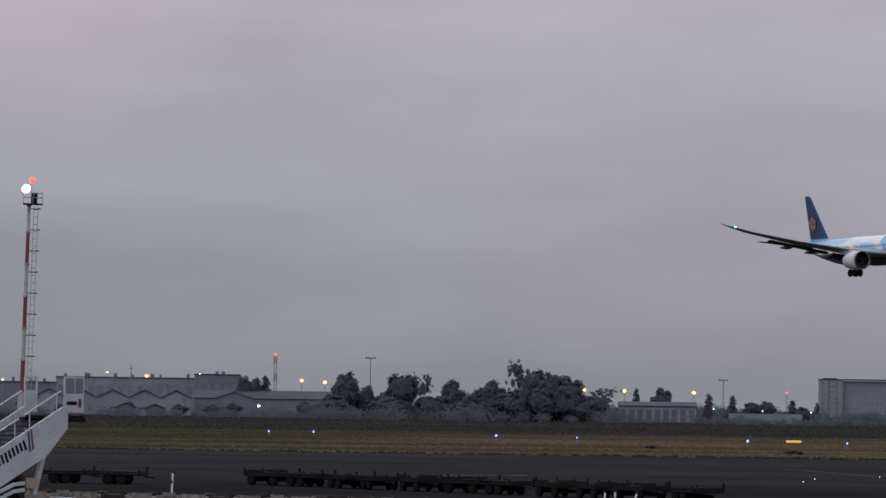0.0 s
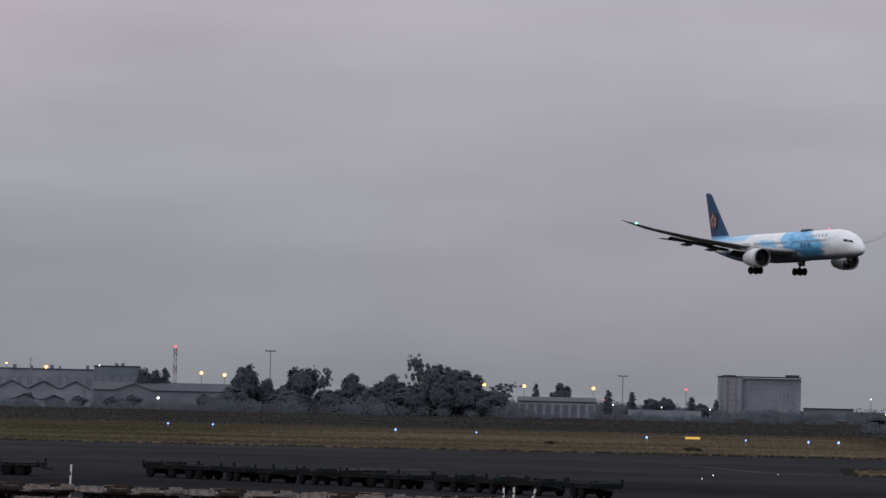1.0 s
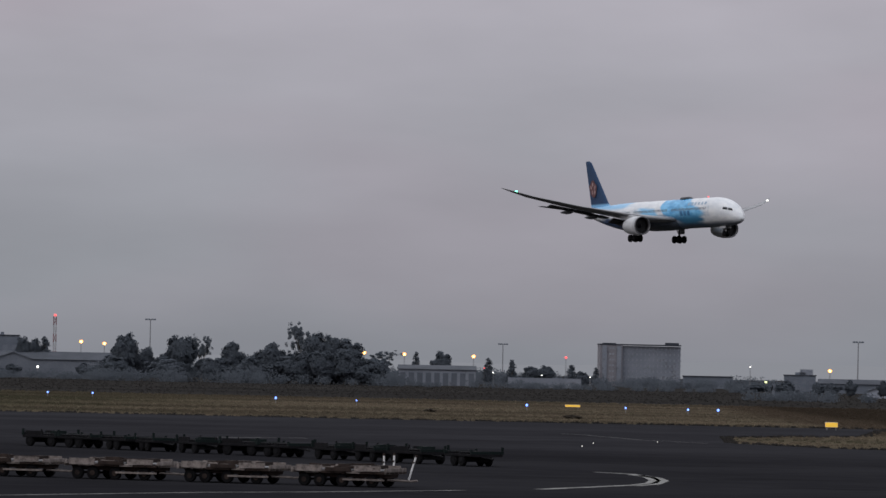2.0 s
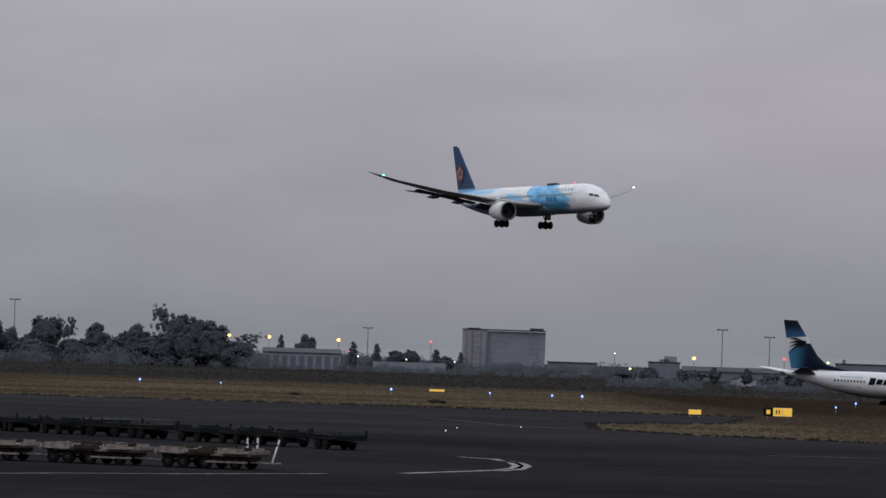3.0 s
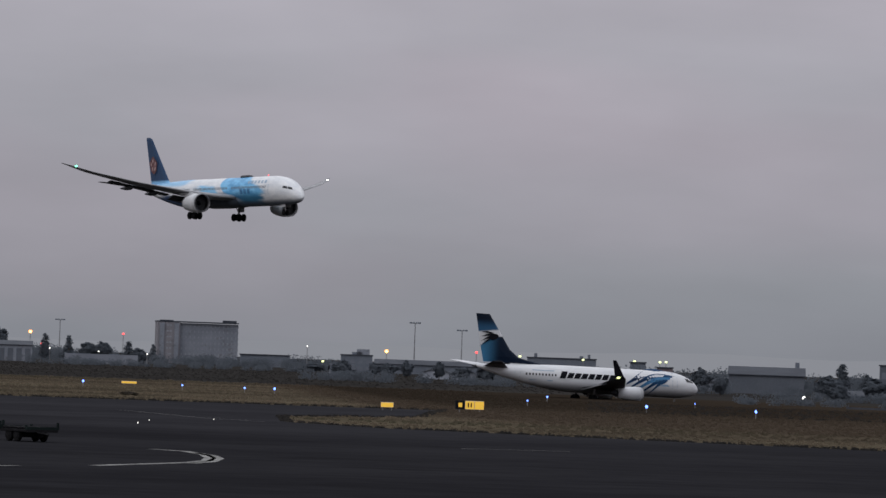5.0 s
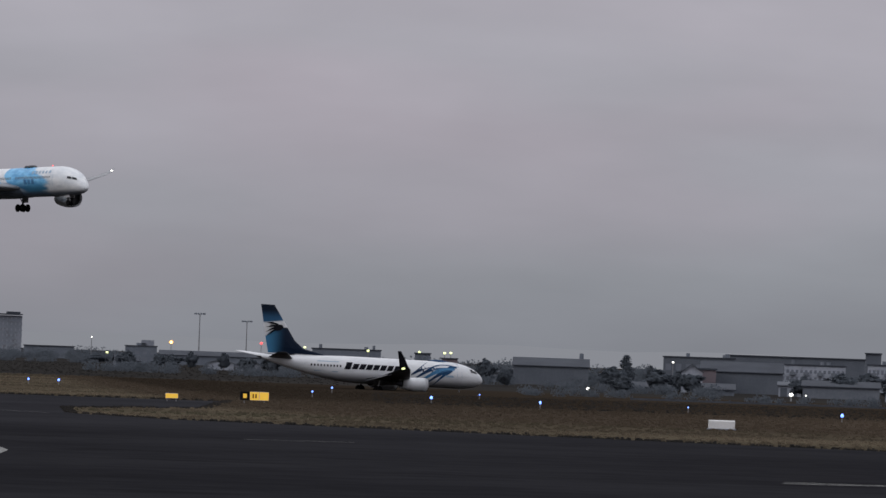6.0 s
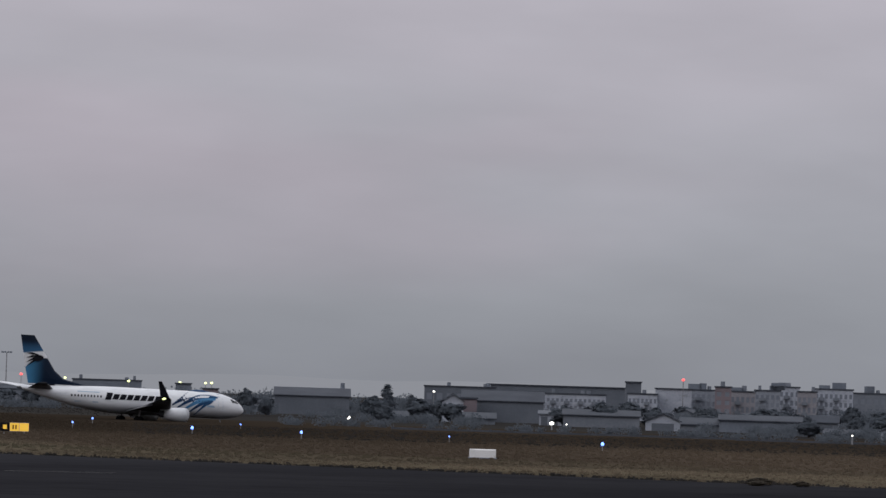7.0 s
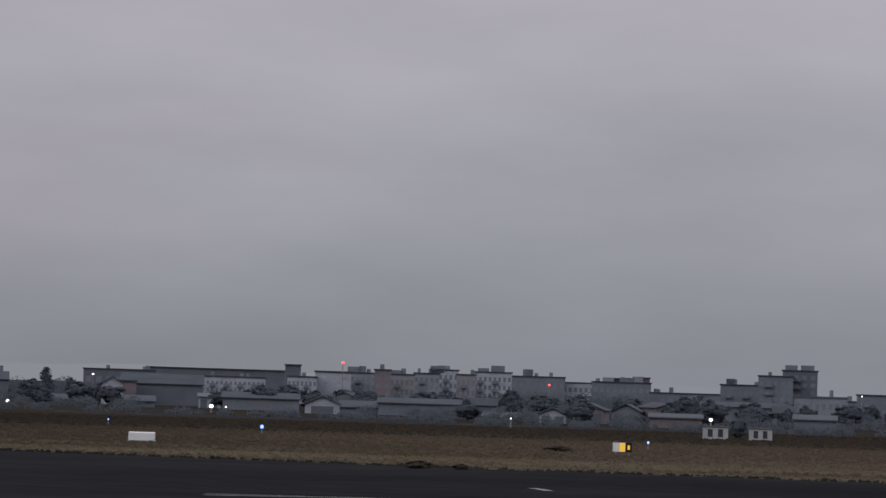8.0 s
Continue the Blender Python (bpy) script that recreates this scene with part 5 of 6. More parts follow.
block(13.278, 1280, 5.8, 10.3, wall='plaster', storeys=4, bays=4, depth=12, boxes=1)
block(13.502, 1260, 5.4, 9.1, wall='render_pink', storeys=3, bays=4, depth=12)
block(13.837, 1290, 11.0, 10.1, wall='plaster', storeys=4, bays=8, depth=12, boxes=2)
block(14.415, 1340, 15.9, 9.4, wall='grey_wall', storeys=3, bays=8, depth=15, boxes=2)
block(14.925, 1350, 9.6, 8.0, wall='plaster', storeys=3, bays=6, depth=12)
block(15.472, 1300, 16.9, 8.4, wall='dark_wall', storeys=3, bays=9, depth=14, boxes=4, label='apartment row with dark roof boxes')
block(15.427, 1305, 3.9, 9.5, wall='slate_wall', storeys=1, bays=0, depth=4)
block(15.755, 1305, 3.3, 9.9, wall='brick', storeys=1, bays=0, depth=4)
block(16.297, 1300, 21.0, 5.8, wall='grey_wall', storeys=2, bays=9, depth=14)
block(16.971, 1250, 10.9, 8.6, wall='dark_wall', storeys=3, bays=7, depth=14, boxes=2)
block(17.416, 1220, 9.4, 11.2, wall='dark_wall', storeys=5, bays=5, depth=14, label='grey apartment block with balconies')
block(17.720, 1230, 9.5, 12.9, wall='slate_wall', storeys=6, bays=4, depth=16, boxes=2, label='tall dark grey apartment block')
block(17.989, 1000, 11.8, 5.8, wall='concrete', storeys=2, bays=8, depth=14, roof='roof_pale')
block(18.738, 1100, 11.4, 6.7, wall='dark_wall', storeys=3, bays=6, depth=14)
block(18.208, 1150, 10.5, 5.0, wall='dark_wall', storeys=2, bays=6, depth=14)
# front row of the town
clutter(21, 70, 7.00, 19.19, 780, 1120)
clutter(22, 16, 0.64, 7.08, 1020, 1250)
clutter(23, 18, -10.83, -6.56, 1340, 1450)
shed(10.917, 860, 14.5, 2.2, 3.1, gable_front=False, wall='grey_wall', roof='roof_dark')
shed(11.694, 820, 6.3, 1.7, 3.0, wall='plaster', roof='roof_dark', openings=1)
shed(10.389, 880, 8.0, 2.1, 2.6, gable_front=False, wall='plaster', roof='roof_pale', openings=4, label='pale open shed with a flat canopy')
shed(12.922, 840, 15.2, 2.2, 3.0, gable_front=False, wall='dark_wall', roof='roof_dark', label='long dark low shed')
shed(14.613, 760, 4.5, 1.5, 2.4, wall='plaster', roof='roof_dark', openings=2)
shed(16.170, 740, 8.5, 1.6, 2.1, gable_front=False, wall='brick', roof='roof_grey')
shed(17.925, 800, 7.4, 1.7, 2.4, gable_front=False, wall='grey_wall', roof='roof_grey')
shed(12.179, 850, 7.7, 1.1, 2.2, gable_front=False, wall='grey_wall', roof='roof_dark')
shed(14.072, 830, 9.8, 0.3, 1.0, gable_front=False, wall='dark_wall', roof='roof_dark')
shed(9.286, 850, 8.5, 1.0, 1.9, gable_front=False, wall='dark_wall', roof='roof_dark')
shed(17.049, 1000, 19.9, 3.1, 4.0, gable_front=False, wall='grey_wall', roof='roof_dark')
shed(8.477, 950, 14.1, 0.4, 1.3, gable_front=False, wall='dark_wall', roof='roof_dark')
tree('broad_a', 13.534, 760, 3.1, 5.3)
tree('broad_c', 14.944, 760, 3.4, 5.3)
tree('broad_b', 12.259, 980, 2.6, 8.2)
tree('broad_d', 14.080, 1100, 5.7, 6.2)
tree('broad_c', 16.050, 950, 3.9, 8.0)
tree('broad_b', 14.476, 1050, 4.4, 11.7)
tree('airy_a', 16.446, 1150, 6.3, 4.5, 'small palm-like tree between low buildings')
tree('broad_d', 8.545, 1000, 2.4, 8.3)
tree('broad_a', 10.970, 1000, 3.1, 9.8)
tree('broad_b', 15.620, 900, 4.5, 7.5)
tree('broad_c', 13.043, 1050, 4.8, 8.8)
tree('broad_a', 18.329, 900, 4.8, 7.5)
tree('broad_b', 17.120, 1000, 4.4, 8.4)
tree('broad_a', 16.955, 580, 2.7, 2.7, 'dark round bush tree beside the white huts')
wall_run(8.274, 12.630, 670, 0.30, "roof_grey")
wall_run(12.630, 16.562, 660, 0.30, "roof_grey")
tree("shrub", 12.946, 301.0, 0.55, 2.0, "low dark shrub in the dry grass")
tree("shrub", 13.469, 299.6, 0.42, 1.4, "low dark shrub in the dry grass")
tree("shrub", 14.677, 408.2, 0.55, 3.4, "low dark shrub in the dry grass")
tree("shrub", 12.910, 298.2, 0.42, 1.8, "low dark shrub in the dry grass")
tree("shrub", -0.802, 504.9, 0.5, 2.4, "low dark shrub in the dry grass")
tree("shrub", -2.619, 548.6, 0.5, 2.0, "low dark shrub in the dry grass")
street_lamp(7.727, 760, 1.0, 'lamp_white', 0.40)
street_lamp(10.290, 760, 1.1, 'lamp_white', 0.65)
street_lamp(10.476, 760, 1.0, 'lamp_white', 0.25)
street_lamp(16.613, 600, 2.3, 'lamp_white', 0.45)
street_lamp(14.084, 650, 1.3, 'lamp_white', 0.22)
street_lamp(8.787, 1240, 6.1, 'lamp_white', 0.50)
street_lamp(11.937, 1205, 11.2, 'lamp_red', 0.80, name='obstruction_light', label='red obstruction light on a rooftop pole')
street_lamp(14.557, 1200, 7.0, 'lamp_red', 0.60, name='obstruction_light', label='red obstruction light on a pole')
street_lamp(7.715, 700, 1.2, 'lamp_white', 0.25)
street_lamp(18.504, 1095, 6.5, 'lamp_white', 0.30)


# ================= foreground: dollies, stairs, mast, signs, lights, lines =================
def dark_dolly(m=None, tall=False):
    """A low roller-deck dolly: frame, deck beams, rollers, corner stops, four wheels, towbar."""
    th = empty("roller_dolly", m, "empty dark green roller dolly standing on the apron", "dolly", "row of dark dollies")
    part("frame", loft(B(), [[(x, y, z) for y, z in ((-0.95, 0.54), (0.95, 0.54), (0.98, 0.58), (0.98, 0.68), (-0.98, 0.68), (-0.98, 0.58))] for x in (-1.5, 1.5)]), M["dark_steel"], th)
    for x in (-1.44, 1.44):
        part("end_beam", box(B(), x - 0.07, x + 0.07, -1.05, 1.05, 0.684, 0.84), M["dark_green"], th)
    for k in range(9):
        part("roller", rod(B(), (-1.2 + 0.3 * k, -0.93, 0.76), (-1.2 + 0.3 * k, 0.93, 0.76), 0.06, n=8), M["dark_steel"], th)
    for x in (-1.42, 1.42):
        for y in (-1.0, 1.0):
            part("stop", box(B(), x - 0.06, x + 0.06, y - 0.05, y + 0.05, 0.844, 1.08 if (x > 0) == (y > 0) else 0.93), M["dark_green"], th)
    for x in ((-0.95, 0.95) if tall else (-0.62, 0.24)):
        part("axle", rod(B(), (x, -0.8, 0.31), (x, 0.8, 0.31), 0.06, n=6), M["dark_steel"], th)
        part("axle_box", box(B(), x - 0.30, x + 0.30, -0.66, 0.66, 0.24, 0.536), M["dark_steel"], th)
        for y in (-0.82, 0.82):
            wheel("wheel", (x, y, 0.35), 0.35, 0.24, th, "dark_steel")
    bm = B()
    rod(bm, (1.5, 0, 0.5), (2.15, 0, 0.42), 0.05, n=6)
    rod(bm, (1.5, -0.35, 0.52), (1.9, 0, 0.45), 0.04, n=6)
    rod(bm, (1.5, 0.35, 0.52), (1.9, 0, 0.45), 0.04, n=6)
    part("towbar", bm, M["dark_steel"], th)
    if tall:
        for y in (-0.9, 0.9):
            part("side_frame", box(B(), -1.3, 0.2, y - 0.04, y + 0.04, 0.684, 0.96), M["dark_steel"], th)
        part("brake_box", box(B(), 0.5, 1.0, -0.5, 0.4, 0.83, 0.98), M["dark_green"], th)
        part("control_post", rod(B(), (-1.3, 0.5, 0.69), (-1.3, 0.5, 1.04), 0.05, n=6), M["dark_steel"], th)
    return th


def white_dolly(m=None, seed=1):
    """A long scuffed white pallet dolly: deck of planks, side rails, beams, six wheels, towbar."""
    th = empty("pallet_dolly", m, "scuffed white and rusty pallet dolly on the apron", "dolly", "row of white dollies")
    part("chassis", loft(B(), [[(x, y, z) for y, z in ((-0.7, 0.42), (0.7, 0.42), (0.8, 0.60), (-0.8, 0.60))] for x in (-2.1, 2.1)]), M["rust"], th)
    for k in range(7):
        x = -2.02 + k * 0.675
        part("deck_plank", box(B(), x - 0.31, x + 0.31, -1.1, 1.1, 0.604, 0.70), M["old_white"] if k % 3 == 1 else M["rust"], th)
    for y in (-1.14, 1.14):
        for k in range(3):
            x = -1.45 + 1.43 * k
            part("side_rail", box(B(), x - 0.62, x + 0.62, y - 0.05, y + 0.05, 0.66 + 0.03 * k, 0.95 - 0.09 * (k % 2)), M["old_white"] if k != 1 else M["rust"], th)
    for x in (-2.28, 2.28):
        part("end_rail", box(B(), x - 0.06, x + 0.06, -1.1, 1.1, 0.60, 0.86), M["old_white"], th)
    for k in range(6):
        x = -1.9 + k * 0.76
        part("roller", rod(B(), (x, -1.05, 0.76), (x, 1.05, 0.76), 0.05, n=7), M["steel"], th)
    # worn boards lying loose over the rollers, uneven in length, height and tone
    r = random.Random(seed)
    for k in range(11):
        x, y, a, b = r.uniform(-1.6, 1.2), -0.95 + 0.19 * k, r.uniform(0.25, 0.8), r.uniform(0.04, 0.16)
        z = 0.845 + 0.03 * (k % 3)
        part("board", box(B(), -a, a, -0.08, 0.08, 0, b, T(x, y, z) @ Matrix.Rotation(r.uniform(-0.3, 0.3), 4, "Z") @ Matrix.Rotation(r.uniform(-0.05, 0.05), 4, "Y")), M[r.choice(("old_white", "rust", "rust"))], th)
    part("tool_box", box(B(), 1.35, 1.8, -0.6, 0.3, 0.704, 0.98), M["rust"], th)
    for x in (-1.75, -1.0, 0.1, 1.55):
        part("axle", rod(B(), (x, -0.85, 0.29), (x, 0.85, 0.29), 0.06, n=6), M["rust"], th)
        for y in (-0.88, 0.88):
            wheel("wheel", (x, y, 0.29), 0.29, 0.2, th, "rust")
    bm = B()
    rod(bm, (2.1, -0.5, 0.35), (3.0, 0, 0.30), 0.05, n=6)
    rod(bm, (2.1, 0.5, 0.35), (3.0, 0, 0.30), 0.05, n=6)
    rod(bm, (3.0, 0, 0.30), (3.35, 0, 0.34), 0.05, n=6)
    part("towbar", bm, M["old_white"], th)
    part("lower_bar", box(B(), 0.2, 2.2, -1.12, -1.04, 0.30, 0.38), M["old_white"], th)
    return th


# dark row, end to end along its line
ax, ay, bx, by = -37.7, 282.3, -9.0, 249.8
step, run = 3.85, math.hypot(bx - ax, by - ay)
ang = math.degrees(math.atan2(by - ay, bx - ax))
rd = random.Random(9)
first = second = None
along = 0.0
while along < run:
    f = along / run
    along += step * rd.choice((0.97, 1.02, 1.08, 1.2))
    m = pose(bx + (ax - bx) * f + rd.uniform(-0.35, 0.35), by + (ay - by) * f + rd.uniform(-0.5, 0.5), 0.03, 0, 0, ang + rd.uniform(-14, 14))
    if first is None:
        first = dark_dolly(m)
    elif second is None:
        second = dark_dolly(m, True)
    else:
        copy_thing(second if rd.random() < 0.4 else first, m)
for px_, py_, an in ((-48.8, 277.5, -8.0), (-45.3, 276.6, -5.0)):
    copy_thing(first, pose(px_, py_, 0.03, 0, 0, an))

ax, ay, bx, by = -39.4, 210.5, -12.8, 202.2
step, run = 5.55, math.hypot(bx - ax, by - ay)
ang = math.degrees(math.atan2(by - ay, bx - ax))
first = None
for k in range(int(run / step) + 1):
    f = k * step / run
    m = pose(bx + (ax - bx) * f, by + (ay - by) * f, 0.03, 0, 0, ang + rd.uniform(-3, 3))
    if k < 3:
        first = white_dolly(m, k + 2)
    else:
        copy_thing(first, m)


def stake(x, y, z, hgt, lean):
    th = empty("dolly_stake", pose(x, y, z, 0, lean, 0), "slim white steel stake standing up from a dolly", "stake", "white stakes")
    part("post", rod(B(), (0, 0, 0), (0, 0, hgt), 0.045, n=8), M["white_paint"], th)
    part("cap", rod(B(), (0, 0, hgt + 0.002), (0, 0, hgt + 0.1), 0.06, 0.05, n=8), M["rust"], th)
    part("foot", box(B(), -0.12, 0.12, -0.12, 0.12, -0.04, -0.002), M["rust"], th)
    part("bracket", box(B(), -0.1, 0.02, -0.05, 0.05, hgt * 0.72, hgt * 0.8), M["rust"], th)


for x, y, z, hgt, lean in ((-11.26, 202.7, 0.20, 1.22, 0), (-10.84, 202.7, 0.31, 1.14, 2), (-10.13, 202.7, 0.34, 1.09, 16), (-32.24, 211.6, 0.08, 1.78, 2)):
    stake(x, y, z, hgt, lean)


def stairs_truck():
    """Passenger stairs: flight with side panels and rails, top platform with a guard box, support legs and chassis."""
    th = empty("passenger_stairs", pose(-31.79, 175.14, 0.03, 0, 0, 56.3), "white mobile passenger stairs with steep flight and top platform", "passenger stairs")
    top, run_, low = 4.62, 8.2, 0.75
    sl = (top - low) / run_

    def side(y, name):
        bm = B()
        loft(bm, [[(0.0, yy, top + 0.35), (0.25, yy, top + 0.35), (0.25, yy, top - 0.50), (-0.9, yy, top - 0.9 * sl - 1.15), (-6.6, yy, top - 6.6 * sl - 1.15), (-run_, yy, low - 0.62), (-run_, yy, low + 0.35)] for yy in (y - 0.04, y + 0.04)])
        return part(name, bm, M["stair_white"], th)

    near, far = side(-1.05, "side_panel"), side(1.05, "side_panel")
    # lettering on the near panel as plain bars along the slope
    a = math.atan(sl)
    for i in range(9):
        f = -3.75 + i * 0.2
        bm = B()
        box(bm, -0.06, 0.06, -1.1, -1.093, -0.18 if i not in (3, 8) else -0.24, 0.18 if i != 1 else 0.28, T(f, 0, top + sl * f - 0.12) @ Matrix.Rotation(-a, 4, "Y"))
        part("lettering_bar", bm, M["black"], near)
    for i, mt in ((0, "deco_blue"), (1, "red_paint")):
        bm = B()
        box(bm, -0.05, 0.05, -1.1, -1.092, -0.42, 0.38, T(-1.9 + i * 0.16, 0, top + sl * (-1.9 + i * 0.16) - 0.1) @ Matrix.Rotation(-a * 0.4, 4, "Y"))
        part("mark_bar", bm, M[mt], near)
    n = 22
    for k in range(n):
        x = -run_ + run_ * (k + 0.5) / n
        part("step", box(B(), x - 0.15, x + 0.15, -1.006, 1.006, low + sl * (x + run_) - 0.03, low + sl * (x + run_) + 0.01), M["dark_steel"], th)
    for y in (-1.05, 1.05):
        for x0, x1 in ((-2.15, -0.15), (-4.6, -2.45), (-8.0, -5.0)):
            bm = B()
            rod(bm, (x0, y, top + sl * x0 + 1.02), (x1, y, top + sl * x1 + 1.02), 0.03, n=6)
            rod(bm, (x0 + 0.3, y, top + sl * (x0 + 0.3) + 0.33), (x0 + 0.3, y, top + sl * (x0 + 0.3) + 1.02), 0.025, n=6)
            rod(bm, (x1 - 0.2, y, top + sl * (x1 - 0.2) + 0.33), (x1 - 0.2, y, top + sl * (x1 - 0.2) + 1.02), 0.025, n=6)
            part("handrail", bm, M["stair_white"], th)
    pf = part("platform", box(B(), 0.0, 1.25, -1.0, 1.0, top - 0.22, top), M["dark_steel"], th)
    part("bumper", box(B(), 1.254, 1.6, -0.75, 0.75, top - 0.25, top - 0.08), M["rubber"], pf)
    for y in (-1.08, 1.08):
        if y > 0:
            # the far guard is narrower and open above its panel
            gd = part("guard_panel", box(B(), 0.02, 0.74, y - 0.025, y + 0.025, top + 0.12, top + 0.98), M["stair_white"], th)
            bm = B()
            for x in (0.02, 0.69):
                box(bm, x, x + 0.05, y - 0.03, y + 0.03, top + 0.984, top + 1.46)
            box(bm, 0.02, 0.74, y - 0.028, y + 0.028, top + 1.464, top + 1.52)
            part("guard_frame", bm, M["stair_white"], gd)
            continue
        gd = part("guard_panel", box(B(), 0.02, 1.12, y - 0.025, y + 0.025, top + 0.12, top + 0.86), M["stair_white"], th)
        part("guard_window", box(B(), 0.10, 0.56, y - 0.02, y + 0.02, top + 0.89, top + 1.45), M["pane"], gd)
        part("guard_window", box(B(), 0.64, 1.06, y - 0.02, y + 0.02, top + 0.89, top + 1.45), M["pane"], gd)
        bm = B()
        for x in (0.02, 0.575, 1.07):
            box(bm, x, x + 0.05, y - 0.03, y + 0.03, top + 0.862, top + 1.5)
        box(bm, 0.02, 1.13, y - 0.028, y + 0.028, top + 1.455, top + 1.53)
        part("guard_frame", bm, M["stair_white"], gd)
        part("lettering_bar", box(B(), 0.15, 0.72, y - 0.034, y - 0.028, top + 0.42, top + 0.56), M["black"], gd)
        part("mark_bar", box(B(), 0.80, 0.98, y - 0.034, y - 0.028, top + 0.32, top + 0.66), M["red_paint"], gd)
    for y in (-0.6, 0.6):
        part("support_leg", loft(B(), [[(-0.25 - 1.0 * f + e, y + d, top - 0.5 - 3.0 * f) for e, d in ((-0.11, -0.07), (0.11, -0.07), (0.11, 0.07), (-0.11, 0.07))] for f in (0, 1)]), M["stair_white"], th)
        part("lift_ram", rod(B(), (-3.6, y * 0.6, 1.0), (-1.4, y * 0.6, top - 1.3), 0.07, n=8), M["steel"], th)
    ch = part("chassis", loft(B(), [[(x, y, z) for y, z in ((-0.9, 0.55), (0.9, 0.55), (0.95, 0.75), (0.95, 0.98), (-0.95, 0.98), (-0.95, 0.75))] for x in (-8.4, 0.2)]), M["stair_white"], th)
    part("engine_cover", loft(B(), [[(x, y * k, z) for y, z in ((-0.8, 0.984), (0.8, 0.984), (0.75, 1.55), (-0.75, 1.55))] for x, k in ((-1.9, 1.0), (-0.3, 0.95))]), M["old_white"], ch)
    # dark wedge added to fill the shadowed space under the flight
    part("underbody", loft(B(), [[(x, y, z) for y, z in ((-0.88, 0.984), (0.88, 0.984), (0.8, zt), (-0.8, zt))] for x, zt in ((-4.7, 1.15), (-1.92, 2.3))]), M["dark_steel"], ch)
    part("front_beam", box(B(), 0.204, 1.0, -0.9, 0.9, 1.25, 1.42), M["stair_white"], ch)
    part("fuel_box", box(B(), -2.9, -2.0, -1.0, -0.954, 0.6, 1.3), M["old_white"], ch)
    part("valve_box", box(B(), -1.95, -1.25, -1.02, -0.955, 1.80, 2.20), M["beige_box"], th, "dusty beige control box")
    part("box_post", box(B(), -2.25, -2.0, -1.0, -0.85, 0.984, 2.25), M["rust"], ch)
    for z in (1.52, 1.78):
        part("guide_beam", loft(B(), [[(x, yy, zz + e) for yy, e in ((-1.3, 0.0), (-1.2, 0.0), (-1.2, 0.13), (-1.3, 0.13))] for x, zz in ((-5.2, z - 0.75), (-2.9, z + 0.1), (-2.3, z + 0.16))]), M["stair_white"], ch)
    part("work_lamp_post", rod(B(), (0.6, -0.8, 0.6), (0.6, -0.8, 1.24), 0.05, n=6), M["steel"], ch)
    for x in (-6.6, -0.9):
        for y in (-0.85, 0.85):
            wheel("wheel", (x, y, 0.42), 0.42, 0.3, th, "dark_steel")
    for x in (-3.0, 0.1):
        for y in (-1.1, 1.1):
            part("stabiliser_leg", rod(B(), (x, y, 0.02), (x, y, 0.8), 0.07, n=8), M["steel"], th)
            part("stabiliser_arm", box(B(), x - 0.07, x + 0.07, min(y, y * 0.8), max(y, y * 0.8), 0.62, 0.74), M["steel"], th)
    return th


stairs_truck()


